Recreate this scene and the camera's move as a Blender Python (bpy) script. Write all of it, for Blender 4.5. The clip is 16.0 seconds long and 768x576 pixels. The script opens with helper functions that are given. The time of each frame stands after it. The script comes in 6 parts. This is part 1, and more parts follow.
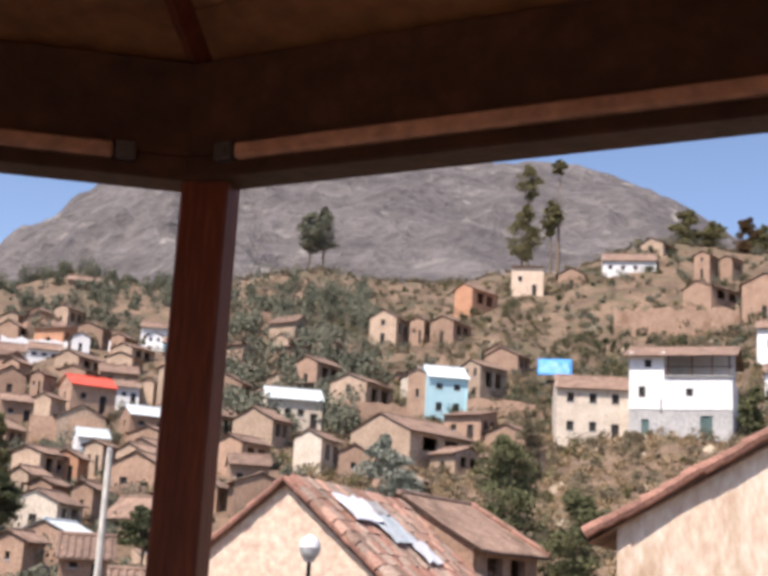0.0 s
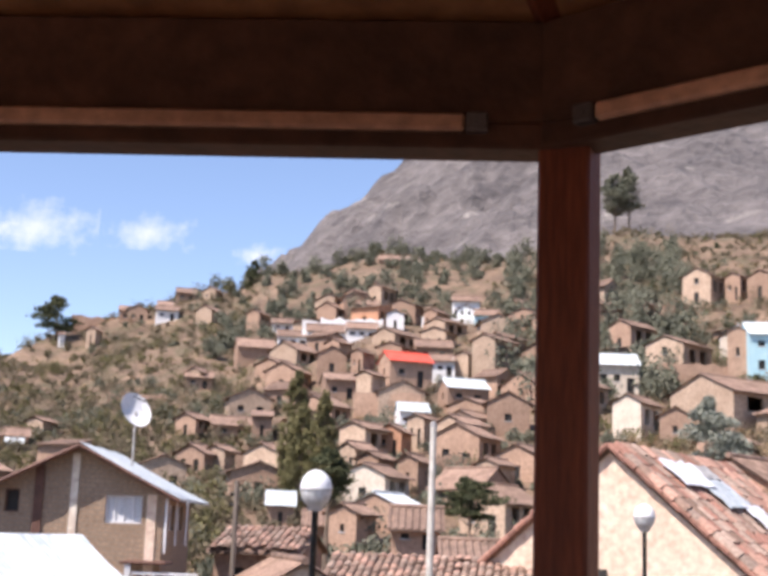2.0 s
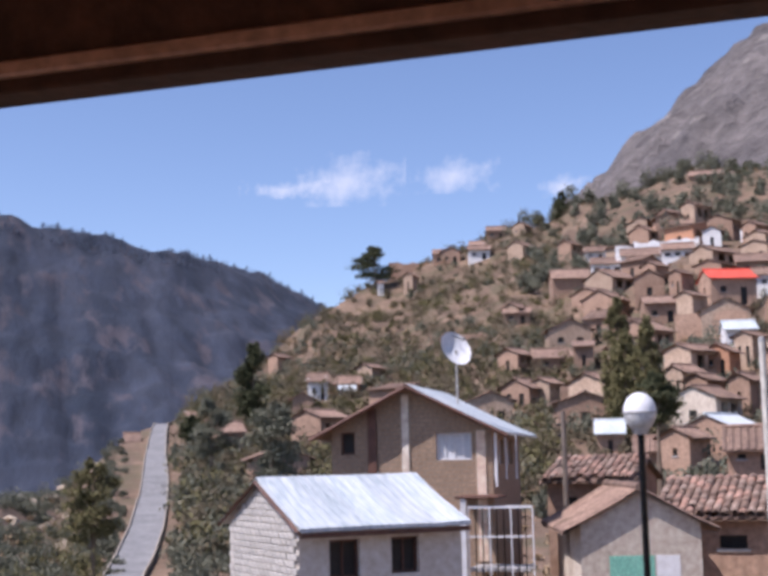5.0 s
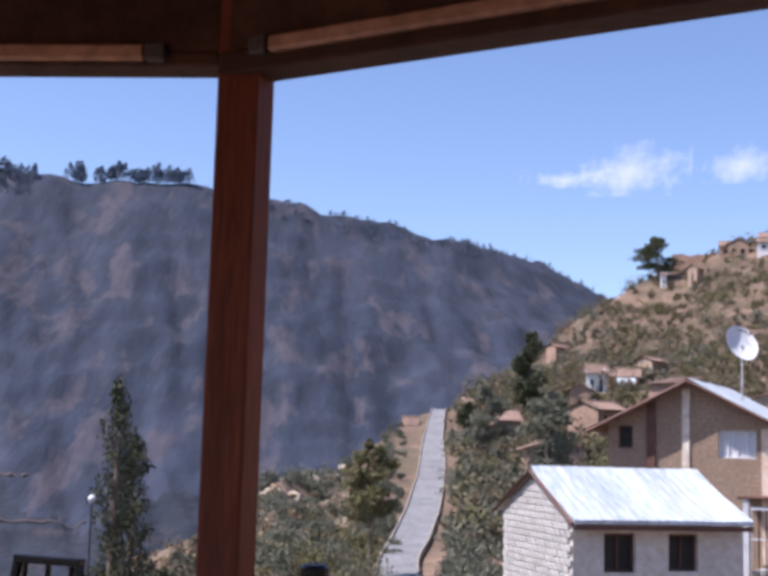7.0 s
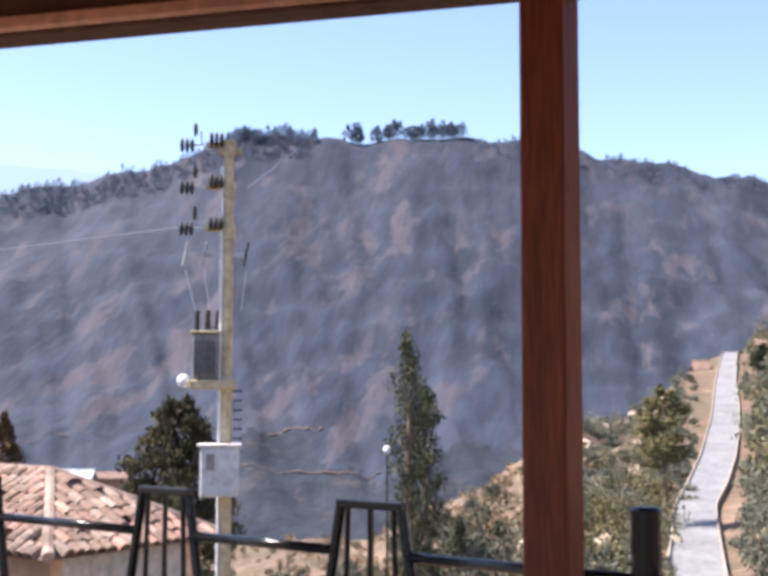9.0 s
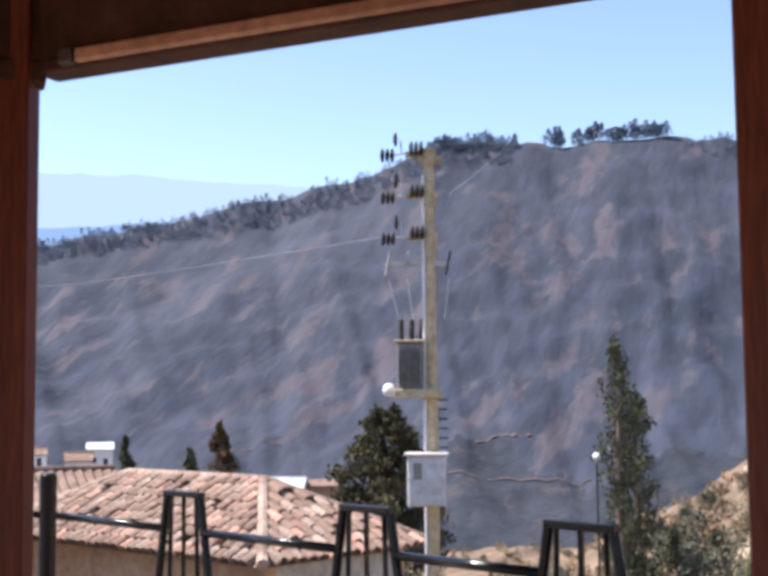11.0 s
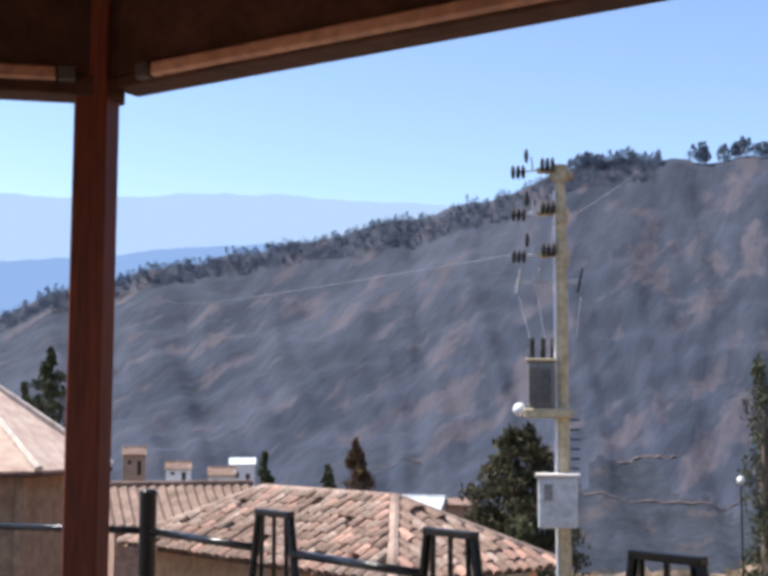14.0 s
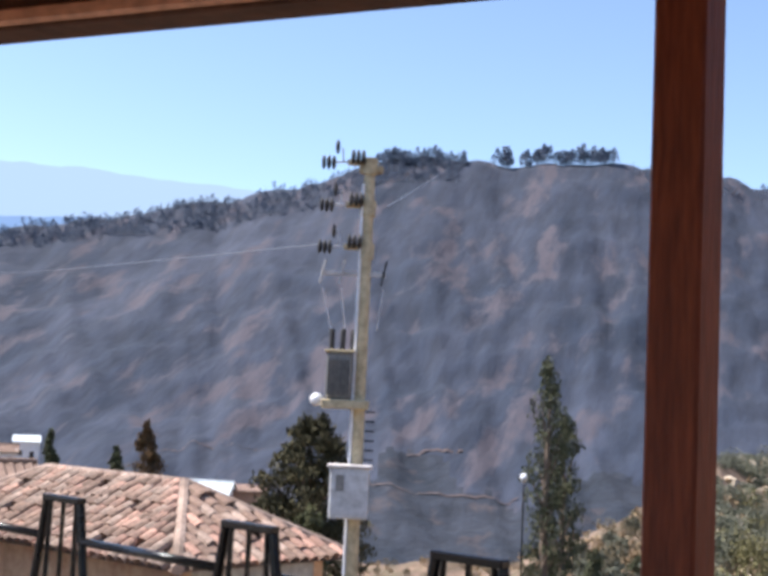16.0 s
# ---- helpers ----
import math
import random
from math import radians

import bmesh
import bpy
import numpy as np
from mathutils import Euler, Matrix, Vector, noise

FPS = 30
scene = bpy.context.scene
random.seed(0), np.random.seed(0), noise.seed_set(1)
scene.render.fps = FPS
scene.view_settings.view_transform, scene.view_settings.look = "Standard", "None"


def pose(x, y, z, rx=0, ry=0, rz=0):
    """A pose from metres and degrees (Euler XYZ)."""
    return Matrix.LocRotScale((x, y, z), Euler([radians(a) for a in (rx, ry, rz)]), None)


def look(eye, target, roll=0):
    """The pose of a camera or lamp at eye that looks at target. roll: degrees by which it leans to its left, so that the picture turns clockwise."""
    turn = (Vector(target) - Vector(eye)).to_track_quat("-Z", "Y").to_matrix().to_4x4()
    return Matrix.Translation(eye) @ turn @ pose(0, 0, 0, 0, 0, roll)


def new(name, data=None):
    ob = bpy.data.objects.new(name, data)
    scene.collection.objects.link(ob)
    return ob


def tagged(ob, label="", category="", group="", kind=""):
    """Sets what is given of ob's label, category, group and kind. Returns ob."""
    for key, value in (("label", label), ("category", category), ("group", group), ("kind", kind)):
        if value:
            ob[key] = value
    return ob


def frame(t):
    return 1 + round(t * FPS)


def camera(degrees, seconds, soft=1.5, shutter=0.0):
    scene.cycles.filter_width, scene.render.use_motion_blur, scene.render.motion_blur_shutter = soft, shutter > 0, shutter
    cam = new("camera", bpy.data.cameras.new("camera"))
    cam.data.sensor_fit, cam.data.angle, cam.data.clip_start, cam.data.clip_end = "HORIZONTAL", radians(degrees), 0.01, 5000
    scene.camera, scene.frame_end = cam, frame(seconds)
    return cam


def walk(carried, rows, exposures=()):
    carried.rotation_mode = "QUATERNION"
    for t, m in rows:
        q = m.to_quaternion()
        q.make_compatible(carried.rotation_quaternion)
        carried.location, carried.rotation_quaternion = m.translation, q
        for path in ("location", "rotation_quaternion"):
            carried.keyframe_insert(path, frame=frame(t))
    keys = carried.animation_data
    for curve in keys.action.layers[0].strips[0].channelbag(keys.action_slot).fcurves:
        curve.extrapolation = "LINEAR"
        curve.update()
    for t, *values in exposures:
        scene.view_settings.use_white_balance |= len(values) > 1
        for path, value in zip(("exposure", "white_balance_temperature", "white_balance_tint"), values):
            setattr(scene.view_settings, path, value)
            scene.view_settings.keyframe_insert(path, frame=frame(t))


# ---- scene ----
# the camera, held in the hand under the pavilion's roof: seconds, place from the eye's mean, turn to the left, tilt, lean
FLOOR_TO_EYE = 1.6
cam = camera(33.54, 16.0, soft=4.0)
ROWS = (
    (0.0, 0.115, -0.283, -0.075, 0.11, 12.87, 3.15),
    (0.5, 0.062, -0.274, -0.084, 3.09, 13.19, 3.60),
    (1.0, 0.011, -0.243, -0.069, 5.86, 12.25, 2.42),
    (1.5, -0.020, -0.174, -0.036, 9.78, 11.32, 2.55),
    (2.0, -0.034, -0.102, -0.024, 14.05, 10.83, 2.11),
    (2.5, -0.051, -0.048, -0.029, 16.95, 10.06, 1.58),
    (3.0, -0.073, 0.030, -0.025, 19.61, 9.79, -0.32),
    (3.5, -0.062, 0.069, -0.038, 22.87, 9.24, -0.26),
    (4.0, -0.008, 0.088, -0.045, 25.17, 8.37, -1.02),
    (4.2, 0.001, 0.091, -0.045, 25.92, 8.20, -1.20),
    (6.3, -0.115, 0.144, -0.075, 34.48, 7.34, 1.25),
    (6.5, -0.104, 0.157, -0.075, 36.31, 7.44, 1.89),
    (7.0, -0.066, 0.169, -0.080, 40.78, 7.23, 1.60),
    (7.5, -0.032, 0.132, -0.121, 46.24, 7.15, 0.71),
    (8.0, -0.071, 0.129, -0.116, 48.03, 6.58, -0.78),
    (8.5, -0.148, 0.153, -0.103, 50.23, 6.94, -0.44),
    (9.0, -0.206, 0.198, -0.103, 53.34, 4.80, 0.08),
    (9.5, -0.227, 0.261, -0.097, 58.27, 4.66, 0.64),
    (9.7, -0.226, 0.270, -0.096, 59.67, 4.61, 0.34),
    (11.8, -0.387, 0.354, -0.080, 64.87, 5.30, -0.69),
    (12.0, -0.378, 0.384, -0.086, 66.30, 5.01, -0.57),
    (12.5, -0.369, 0.437, -0.083, 70.26, 4.04, 0.23),
    (13.0, -0.362, 0.447, -0.072, 74.29, 4.61, -1.05),
    (13.5, -0.362, 0.453, -0.073, 72.38, 5.87, -1.38),
    (14.0, -0.367, 0.481, -0.080, 68.85, 5.99, 0.12),
    (14.5, -0.380, 0.494, -0.082, 66.39, 4.80, 0.44),
    (15.0, -0.428, 0.511, -0.081, 63.28, 4.87, 1.31),
    (15.5, -0.454, 0.493, -0.072, 62.26, 6.25, 1.91),
    (16.0, -0.459, 0.485, -0.069, 59.88, 5.65, 2.68),
)


def held(x, y, z, turn, tilt, lean):
    a, b = radians(turn), radians(tilt)
    eye = Vector((x, y, z + FLOOR_TO_EYE))
    return look(eye, eye + Vector((-math.sin(a) * math.cos(b), math.cos(a) * math.cos(b), math.sin(b))), lean)


EXPOSURES = ((0.0, 0.60, 6800, 18), (0.5, 0.76, 6750, 18), (1.0, 0.84, 6700, 19), (2.5, 0.68, 6600, 20), (4.0, 0.32, 6300, 24), (7.0, 0.55, 6050, 23), (7.7, 1.04, 6550, 19), (9.0, 1.28, 6550, 19), (9.5, 1.40, 6550, 20), (12.0, 0.94, 6500, 14), (14.5, 0.88, 6400, 13), (16.0, 1.0, 6400, 14))
walk(cam, [(row[0], held(*row[1:])) for row in ROWS], EXPOSURES)

# ---- daylight ----
SUN_TURN, SUN_HEIGHT = 142.0, 56.0   # degrees to the left of north, degrees above the horizon
world = bpy.data.worlds.new("sky")
scene.world = world
world.use_nodes = True
wn, wl = world.node_tree.nodes, world.node_tree.links
sky = wn.new("ShaderNodeTexSky")
sky.sky_type, sky.sun_disc = "NISHITA", False
sky.sun_elevation, sky.sun_rotation = radians(SUN_HEIGHT), radians(-SUN_TURN)
sky.altitude, sky.air_density, sky.dust_density, sky.ozone_density = 2500, 1.1, 3.6, 1.8
wn["Background"].inputs["Strength"].default_value = 0.13
wl.new(sky.outputs[0], wn["Background"].inputs["Color"])
lamp = bpy.data.lights.new("sun", "SUN")
lamp.energy, lamp.angle, lamp.color = 4.5, radians(0.5), (1.0, 0.95, 0.87)
sun = new("sun", lamp)
sa, sb = radians(SUN_TURN), radians(SUN_HEIGHT)
sun.matrix_world = look((0, 0, 60), Vector((0, 0, 60)) - Vector((-math.sin(sa) * math.cos(sb), math.cos(sa) * math.cos(sb), math.sin(sb))))

# ---- materials ----
def surface(name, dark, light, scale=3.0, rough=0.85, bump=0.3, metal=0.0, fine=8.0, stain=None, stretch=(1, 1, 1), vary=0.12, stain_size=0.6, stain_from=0.56, relief=0.05, gloss=0.5):
    """Two-scale grain between two colours, with stains, relief and a slight change from object to object."""
    m = bpy.data.materials.new(name)
    m.use_nodes = True
    n, l = m.node_tree.nodes, m.node_tree.links
    p = n["Principled BSDF"]
    p.inputs["Roughness"].default_value, p.inputs["Metallic"].default_value = rough, metal
    p.inputs["Specular IOR Level"].default_value = gloss
    co = n.new("ShaderNodeTexCoord")
    mp = n.new("ShaderNodeMapping")
    mp.inputs["Scale"].default_value = stretch
    l.new(co.outputs["Object"], mp.inputs[0])

    def grain(size, detail=4.0):
        t = n.new("ShaderNodeTexNoise")
        t.inputs["Scale"].default_value, t.inputs["Detail"].default_value, t.inputs["Roughness"].default_value = size, detail, 0.6
        l.new(mp.outputs[0], t.inputs["Vector"])
        return t.outputs["Fac"]

    def blend(kind, fac, a, b):
        x = n.new("ShaderNodeMix")
        x.data_type, x.blend_type = "RGBA", kind
        for sock, val in ((x.inputs[0], fac), (x.inputs[6], a), (x.inputs[7], b)):
            if isinstance(val, (int, float)):
                sock.default_value = val
            elif isinstance(val, tuple):
                sock.default_value = (*val, 1)
            else:
                l.new(val, sock)
        return x.outputs[2]

    def ramp(sock, a, b):
        r = n.new("ShaderNodeMapRange")
        r.inputs[1].default_value, r.inputs[2].default_value = a, b
        l.new(sock, r.inputs[0])
        return r.outputs[0]

    big, small = grain(scale), grain(scale * fine, 3.0)
    col = blend("MIX", ramp(big, 0.32, 0.68), dark, light)
    col = blend("OVERLAY", 0.55, col, blend("MIX", ramp(small, 0.3, 0.7), (0.28, 0.28, 0.28), (0.74, 0.74, 0.74)))
    if stain:
        col = blend("MIX", ramp(grain(scale * stain_size, 6.0), stain_from, stain_from + 0.1), col, stain)
    if vary:
        oi = n.new("ShaderNodeObjectInfo")
        hs = n.new("ShaderNodeHueSaturation")
        l.new(ramp(oi.outputs["Random"], 0, 1), hs.inputs["Fac"])
        r = n.new("ShaderNodeMapRange")
        r.inputs[3].default_value, r.inputs[4].default_value = 1 - vary, 1 + vary
        l.new(oi.outputs["Random"], r.inputs[0])
        hs.inputs["Fac"].default_value = 1
        for k in list(hs.inputs["Fac"].links):
            l.remove(k)
        l.new(r.outputs[0], hs.inputs["Value"])
        l.new(col, hs.inputs["Color"])
        col = hs.outputs[0]
    l.new(col, p.inputs["Base Color"])
    if bump:
        bp = n.new("ShaderNodeBump")
        bp.inputs["Strength"].default_value, bp.inputs["Distance"].default_value = bump, relief
        l.new(small, bp.inputs["Height"])
        l.new(bp.outputs[0], p.inputs["Normal"])
    return m


WOOD = surface("stained_wood", (0.11, 0.023, 0.008), (0.17, 0.038, 0.013), 2.0, 0.6, 0.12, gloss=0.25, stretch=(6, 6, 0.6), stain=(0.07, 0.022, 0.01), stain_from=0.6)
BEAM_WOOD = surface("beam_wood", (0.050, 0.020, 0.010), (0.084, 0.032, 0.016), 2.0, 0.65, 0.12, gloss=0.2, stain=(0.06, 0.025, 0.012), stain_from=0.6)
STRIP_WOOD = surface("trim_wood", (0.34, 0.155, 0.085), (0.46, 0.22, 0.125), 3.0, 0.45, 0.1)
BOARD_WOOD = surface("ceiling_boards", (0.17, 0.062, 0.024), (0.28, 0.113, 0.045), 1.5, 0.5, 0.12)
IRON = surface("black_iron", (0.004, 0.004, 0.004), (0.009, 0.008, 0.008), 8.0, 0.2, 0.05, gloss=0.3)
EARTH = surface("dry_hillside", (0.10, 0.065, 0.042), (0.235, 0.158, 0.105), 0.16, 0.95, 0.8, relief=0.5, fine=7.0, stain=(0.12, 0.095, 0.055), stain_size=1.8, stain_from=0.5, vary=0)
ADOBE = surface("adobe", (0.29, 0.185, 0.128), (0.42, 0.277, 0.195), 0.6, 0.92, 0.4, stain=(0.25, 0.15, 0.095), vary=0.18)
WHITEWASH = surface("whitewash", (0.72, 0.71, 0.69), (0.85, 0.84, 0.82), 0.6, 0.9, 0.25, stain=(0.5, 0.44, 0.37), stain_from=0.62, vary=0.06)
TILE = surface("clay_tile", (0.17, 0.108, 0.08), (0.30, 0.20, 0.148), 1.2, 0.9, 0.5, stain=(0.13, 0.085, 0.06), vary=0.2)
TIN = surface("weathered_tin", (0.50, 0.56, 0.57), (0.66, 0.70, 0.70), 0.8, 0.5, 0.1, metal=0.08, gloss=0.3, stain=(0.40, 0.45, 0.47), stain_from=0.6, vary=0.08)
# near-black for dark fittings and for sheets that stand in for unlit rooms
DARK = surface("dark_room_and_fitting", (0.012, 0.01, 0.009), (0.03, 0.026, 0.022), 2.0, 0.7, 0.1)
ROCK = surface("rock_slope", (0.070, 0.062, 0.062), (0.150, 0.132, 0.125), 0.022, 0.95, 0.9, fine=8.0, stain=(0.26, 0.235, 0.21), stain_size=2.4, stain_from=0.61, vary=0, relief=5.0)

# the haze of distance is put into the blue base colours of both woods
HAZY_SCRUB = surface("haze_blue_wooded_slope", (0.009, 0.017, 0.034), (0.037, 0.045, 0.069), 0.022, 0.95, 0.35, fine=5.5, stain=(0.063, 0.056, 0.070), stain_size=2.3, stain_from=0.53, vary=0, relief=5.0)
HAZY_VALLEY_WOOD = surface("haze_blue_valley_woods", (0.006, 0.012, 0.022), (0.028, 0.034, 0.048), 0.03, 0.95, 0.4, fine=5.5, stain=(0.058, 0.047, 0.050), stain_size=1.8, stain_from=0.56, vary=0, relief=4.0)
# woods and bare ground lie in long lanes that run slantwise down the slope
lanes = HAZY_SCRUB.node_tree.nodes["Mapping"]
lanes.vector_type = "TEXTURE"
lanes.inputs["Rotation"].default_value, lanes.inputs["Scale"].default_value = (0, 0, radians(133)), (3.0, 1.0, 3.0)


# ---- builders ----
def mesh_of(name, bm, material, smooth=False):
    me = bpy.data.meshes.new(name)
    bm.to_mesh(me)
    bm.free()
    me.materials.append(material)
    if smooth:
        me.polygons.foreach_set("use_smooth", [True] * len(me.polygons))
    return me


def thing(name, bm, material, label="", category="", kind="", group="", m=None, smooth=False):
    ob = new(name, mesh_of(name, bm, material, smooth))
    if m is not None:
        ob.matrix_world = m
    return tagged(ob, label, category, group, kind)


def holder(name, m, label="", category="", group="", kind=""):
    ob = new(name)
    ob.empty_display_size = 0.2
    ob.matrix_world = m
    return tagged(ob, label, category, group, kind)


def part(name, bm, material, parent, label="", m=None, smooth=False):
    ob = new(name, mesh_of(name, bm, material, smooth))
    ob.parent = parent
    if m is not None:
        ob.matrix_basis = m
    return tagged(ob, label)


def again(name, me, parent, m):
    ob = new(name, me)
    ob.parent = parent
    ob.matrix_basis = m
    return ob


def box(bm, x0, x1, y0, y1, z0, z1, m=None, bevel=0.0):
    c = Matrix.Translation(((x0 + x1) / 2, (y0 + y1) / 2, (z0 + z1) / 2)) @ Matrix.Diagonal((x1 - x0, y1 - y0, z1 - z0, 1))
    r = bmesh.ops.create_cube(bm, size=1, matrix=(m @ c) if m is not None else c)
    if bevel:
        es = list({e for v in r["verts"] for e in v.link_edges})
        bmesh.ops.bevel(bm, geom=es, offset=bevel, segments=1, affect="EDGES")
    return bm


def boxed(*a, **k):
    return box(bmesh.new(), *a, **k)


def rod(bm, a, b, r0, r1=None, n=8):
    a, b = Vector(a), Vector(b)
    d = b - a
    m = Matrix.Translation((a + b) / 2) @ d.to_track_quat("Z", "Y").to_matrix().to_4x4()
    bmesh.ops.create_cone(bm, cap_ends=True, segments=n, radius1=r0, radius2=r0 if r1 is None else r1, depth=d.length, matrix=m)
    return bm


def rodded(*a, **k):
    return rod(bmesh.new(), *a, **k)


# ---- the ground: one sheet, described by directions from the terrace ----
def table(*pairs):
    xs, ys = pairs[::2], pairs[1::2]
    return lambda a: float(np.interp(a, xs, ys))


def away(turn, r, z=0.0):
    a = radians(turn)
    return Vector((-math.sin(a) * r, math.cos(a) * r, z))


crest_rise = table(-180, -0.05, -120, -0.05, -60, 0.24, -17.3, 0.263, -13.7, 0.268, -12.2, 0.268, -7.4, 0.248, -5.6, 0.251, -1.9, 0.243, 1.9, 0.234, 5.1, 0.231, 9.7, 0.216, 12.2, 0.216, 14.4, 0.221, 17.5, 0.201, 19.7, 0.195, 20.6, 0.179, 22.2, 0.18, 24.2, 0.168, 25.8, 0.159, 27.1, 0.145, 28.9, 0.134, 31.4, 0.12, 33.3, 0.081, 35.9, 0.056, 38.9, 0.019, 40.2, 0.007, 42.4, -0.022, 45.4, -0.031, 49, -0.078, 54, -0.112, 60, -0.118, 64, -0.114, 70, -0.075, 95, -0.06, 180, -0.08)
crest_way = table(-180, 90, -120, 90, -60, 230, 20, 260, 28, 250, 36, 180, 39, 150, 45, 90, 50, 90, 58, 140, 70, 200, 95, 200, 130, 120, 180, 90)
foot_way = table(-180, 45, 30, 45, 45, 32, 60, 28, 180, 28)
foot_rise = table(-180, -0.15, 20, -0.15, 36, -0.15, 45, -0.21, 60, -0.24, 180, -0.24)
far_rise = table(-180, 0.02, -60, 0.1, -25, 0.2, -15.6, 0.276, -14.6, 0.289, -13.1, 0.308, -11.5, 0.321, -10.2, 0.329, -8.8, 0.336, -4.7, 0.341, 1, 0.352, 6.9, 0.348, 9.8, 0.34, 11.7, 0.322, 13.1, 0.3, 15.9, 0.257, 17, 0.242, 18.1, 0.221, 19.7, 0.2, 22, 0.155, 25, 0.115, 27, 0.095, 29, 0.092, 31.2, 0.125, 32.6, 0.139, 35.1, 0.158, 39.7, 0.173, 45.1, 0.192, 49.8, 0.204, 54.9, 0.198, 55.8, 0.203, 57.5, 0.205, 60.1, 0.201, 62.8, 0.182, 65.5, 0.169, 69.9, 0.148, 74.3, 0.134, 79.3, 0.117, 81.3, 0.105, 83.2, 0.097, 85.7, 0.077, 87, 0.058, 90, -0.01, 100, -0.05, 180, 0.0)
far_way = table(-180, 900, -40, 700, 18, 700, 24, 1100, 30, 1300, 38, 1000, 50, 900, 180, 900)
hollow_rise = table(-180, -0.1, -60, 0.08, -20, 0.235, 10, 0.19, 20, 0.16, 26, 0.08, 30, 0.0, 40, -0.12, 50, -0.15, 180, -0.15)
hollow_way = table(-180, 350, -40, 330, 26, 330, 34, 420, 180, 380)


def knots(turn):
    return ((3.0, -1.9), (12.0, -0.48), (foot_way(turn), foot_rise(turn)), (crest_way(turn), crest_rise(turn)),
            (hollow_way(turn), hollow_rise(turn)), (far_way(turn), far_rise(turn)), (1800.0, -0.02), (4900.0, -0.01))


def roughness(x, y, r, s):
    if s < 2:
        return 0.12 * noise.fractal((x * 0.2, y * 0.2, 3.1), 1.0, 2.0, 3)
    k = min(1.0, s - 2)
    out = k * r * 0.010 * noise.fractal((x * 0.035, y * 0.035, 1.7), 0.9, 2.1, 5)
    if s > 3.6:
        out *= 0.45
    if s > 4:
        turn = math.degrees(math.atan2(-x, y))
        d = min(1.0, (s - 4) * 3) * max(0.4 if 8 < turn < 24 else 0.1, min(1.0, (5.03 - s) * 3.2))
        rid = 1 - abs(noise.fractal((x * 0.008, y * 0.008, 7.7), 0.85, 2.1, 5))
        out += d * r * (0.026 if turn < 24 else 0.012) * (rid - 0.85)
        if turn > 24:
            # gullies that run slantwise down the wooded slope
            lane = turn * 0.42 - (s - 4) * 1.0 + 0.8 * noise.noise((turn * 0.15, s * 2.0, 1.0))
            out += d * r * 0.014 * (0.45 - abs(noise.fractal((lane, (s - 4) * 1.1, 5.5), 0.9, 2.1, 4)))
        else:
            out += d * r * (0.022 if turn > 6 else 0.010) * noise.fractal((x * 0.03, y * 0.03, 3.3), 0.7, 2.0, 4)
    return out


def lie(turn, s):
    """A point of the ground: s counts along the knots of its direction."""
    kn = knots(turn)
    i = min(int(s), len(kn) - 2)
    f = s - i
    (r0, e0), (r1, e1) = kn[i], kn[i + 1]
    r = r0 * (r1 / r0) ** f
    p = away(turn, r, r * (e0 + (e1 - e0) * f) + FLOOR_TO_EYE)
    p.z += roughness(p.x, p.y, r, s)
    return p


def on_hill(turn, r):
    """The ground at a distance in one direction."""
    kn = knots(turn)
    for i in range(len(kn) - 1):
        if r <= kn[i + 1][0] or i == len(kn) - 2:
            return lie(turn, i + math.log(max(r, 3.0) / kn[i][0]) / math.log(kn[i + 1][0] / kn[i][0]))


turns = list(np.arange(-180, -26, 4.0)) + list(np.arange(-26, 100, 0.32)) + list(np.arange(100, 180, 4.0))
steps = list(np.arange(0, 2, 0.2)) + list(np.arange(2, 3, 0.0125)) + list(np.arange(3, 4, 0.05)) + list(np.arange(4, 5.2, 0.0125)) + list(np.arange(5.2, 7.01, 0.15))
spots = [lie(a, min(s, 6.999)) for a in turns for s in steps]
na, ns = len(turns), len(steps)
quads = [(i * ns + j, i * ns + j + 1, ((i + 1) % na) * ns + j + 1, ((i + 1) % na) * ns + j) for i in range(na) for j in range(ns - 1)]
me = bpy.data.meshes.new("ground")
me.from_pydata(spots, [], quads)
me.materials.append(EARTH)
me.materials.append(ROCK)
me.materials.append(HAZY_SCRUB)
me.materials.append(HAZY_VALLEY_WOOD)


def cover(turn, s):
    """Which surface lies at a spot of the ground: dry earth, rock, haze-blue wooded slope or the darker haze-blue woods
    of the valley floor.
    """
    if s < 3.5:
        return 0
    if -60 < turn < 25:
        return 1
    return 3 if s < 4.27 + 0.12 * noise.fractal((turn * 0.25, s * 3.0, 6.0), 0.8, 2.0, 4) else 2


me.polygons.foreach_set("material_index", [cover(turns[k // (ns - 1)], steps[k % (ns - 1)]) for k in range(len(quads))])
me.polygons.foreach_set("use_smooth", [True] * len(quads))
me.update()
ground = tagged(new("ground", me), "dry brown hillside, valley and bare mountain slopes", "ground", "", "structure")

# ---- the pavilion ----
CORNERS = (Vector((1.15, 1.70, 0)), Vector((-0.32, 2.47, 0)), Vector((-2.22, 2.12, 0)), Vector((-3.68, 1.05, 0)), Vector((-4.0, -0.85, 0)), Vector((-3.0, -2.4, 0)),
           Vector((-1.4, -3.4, 0)), Vector((0.7, -3.2, 0)), Vector((2.2, -2.0, 0)), Vector((2.4, 0.0, 0)))
POSTS = {1: Vector((-0.284, 2.419, 0)), 2: Vector((-2.154, 2.090, 0)), 3: Vector((-3.641, 0.952, 0))}
MIDDLE = Vector((-0.7, -0.4, 0))
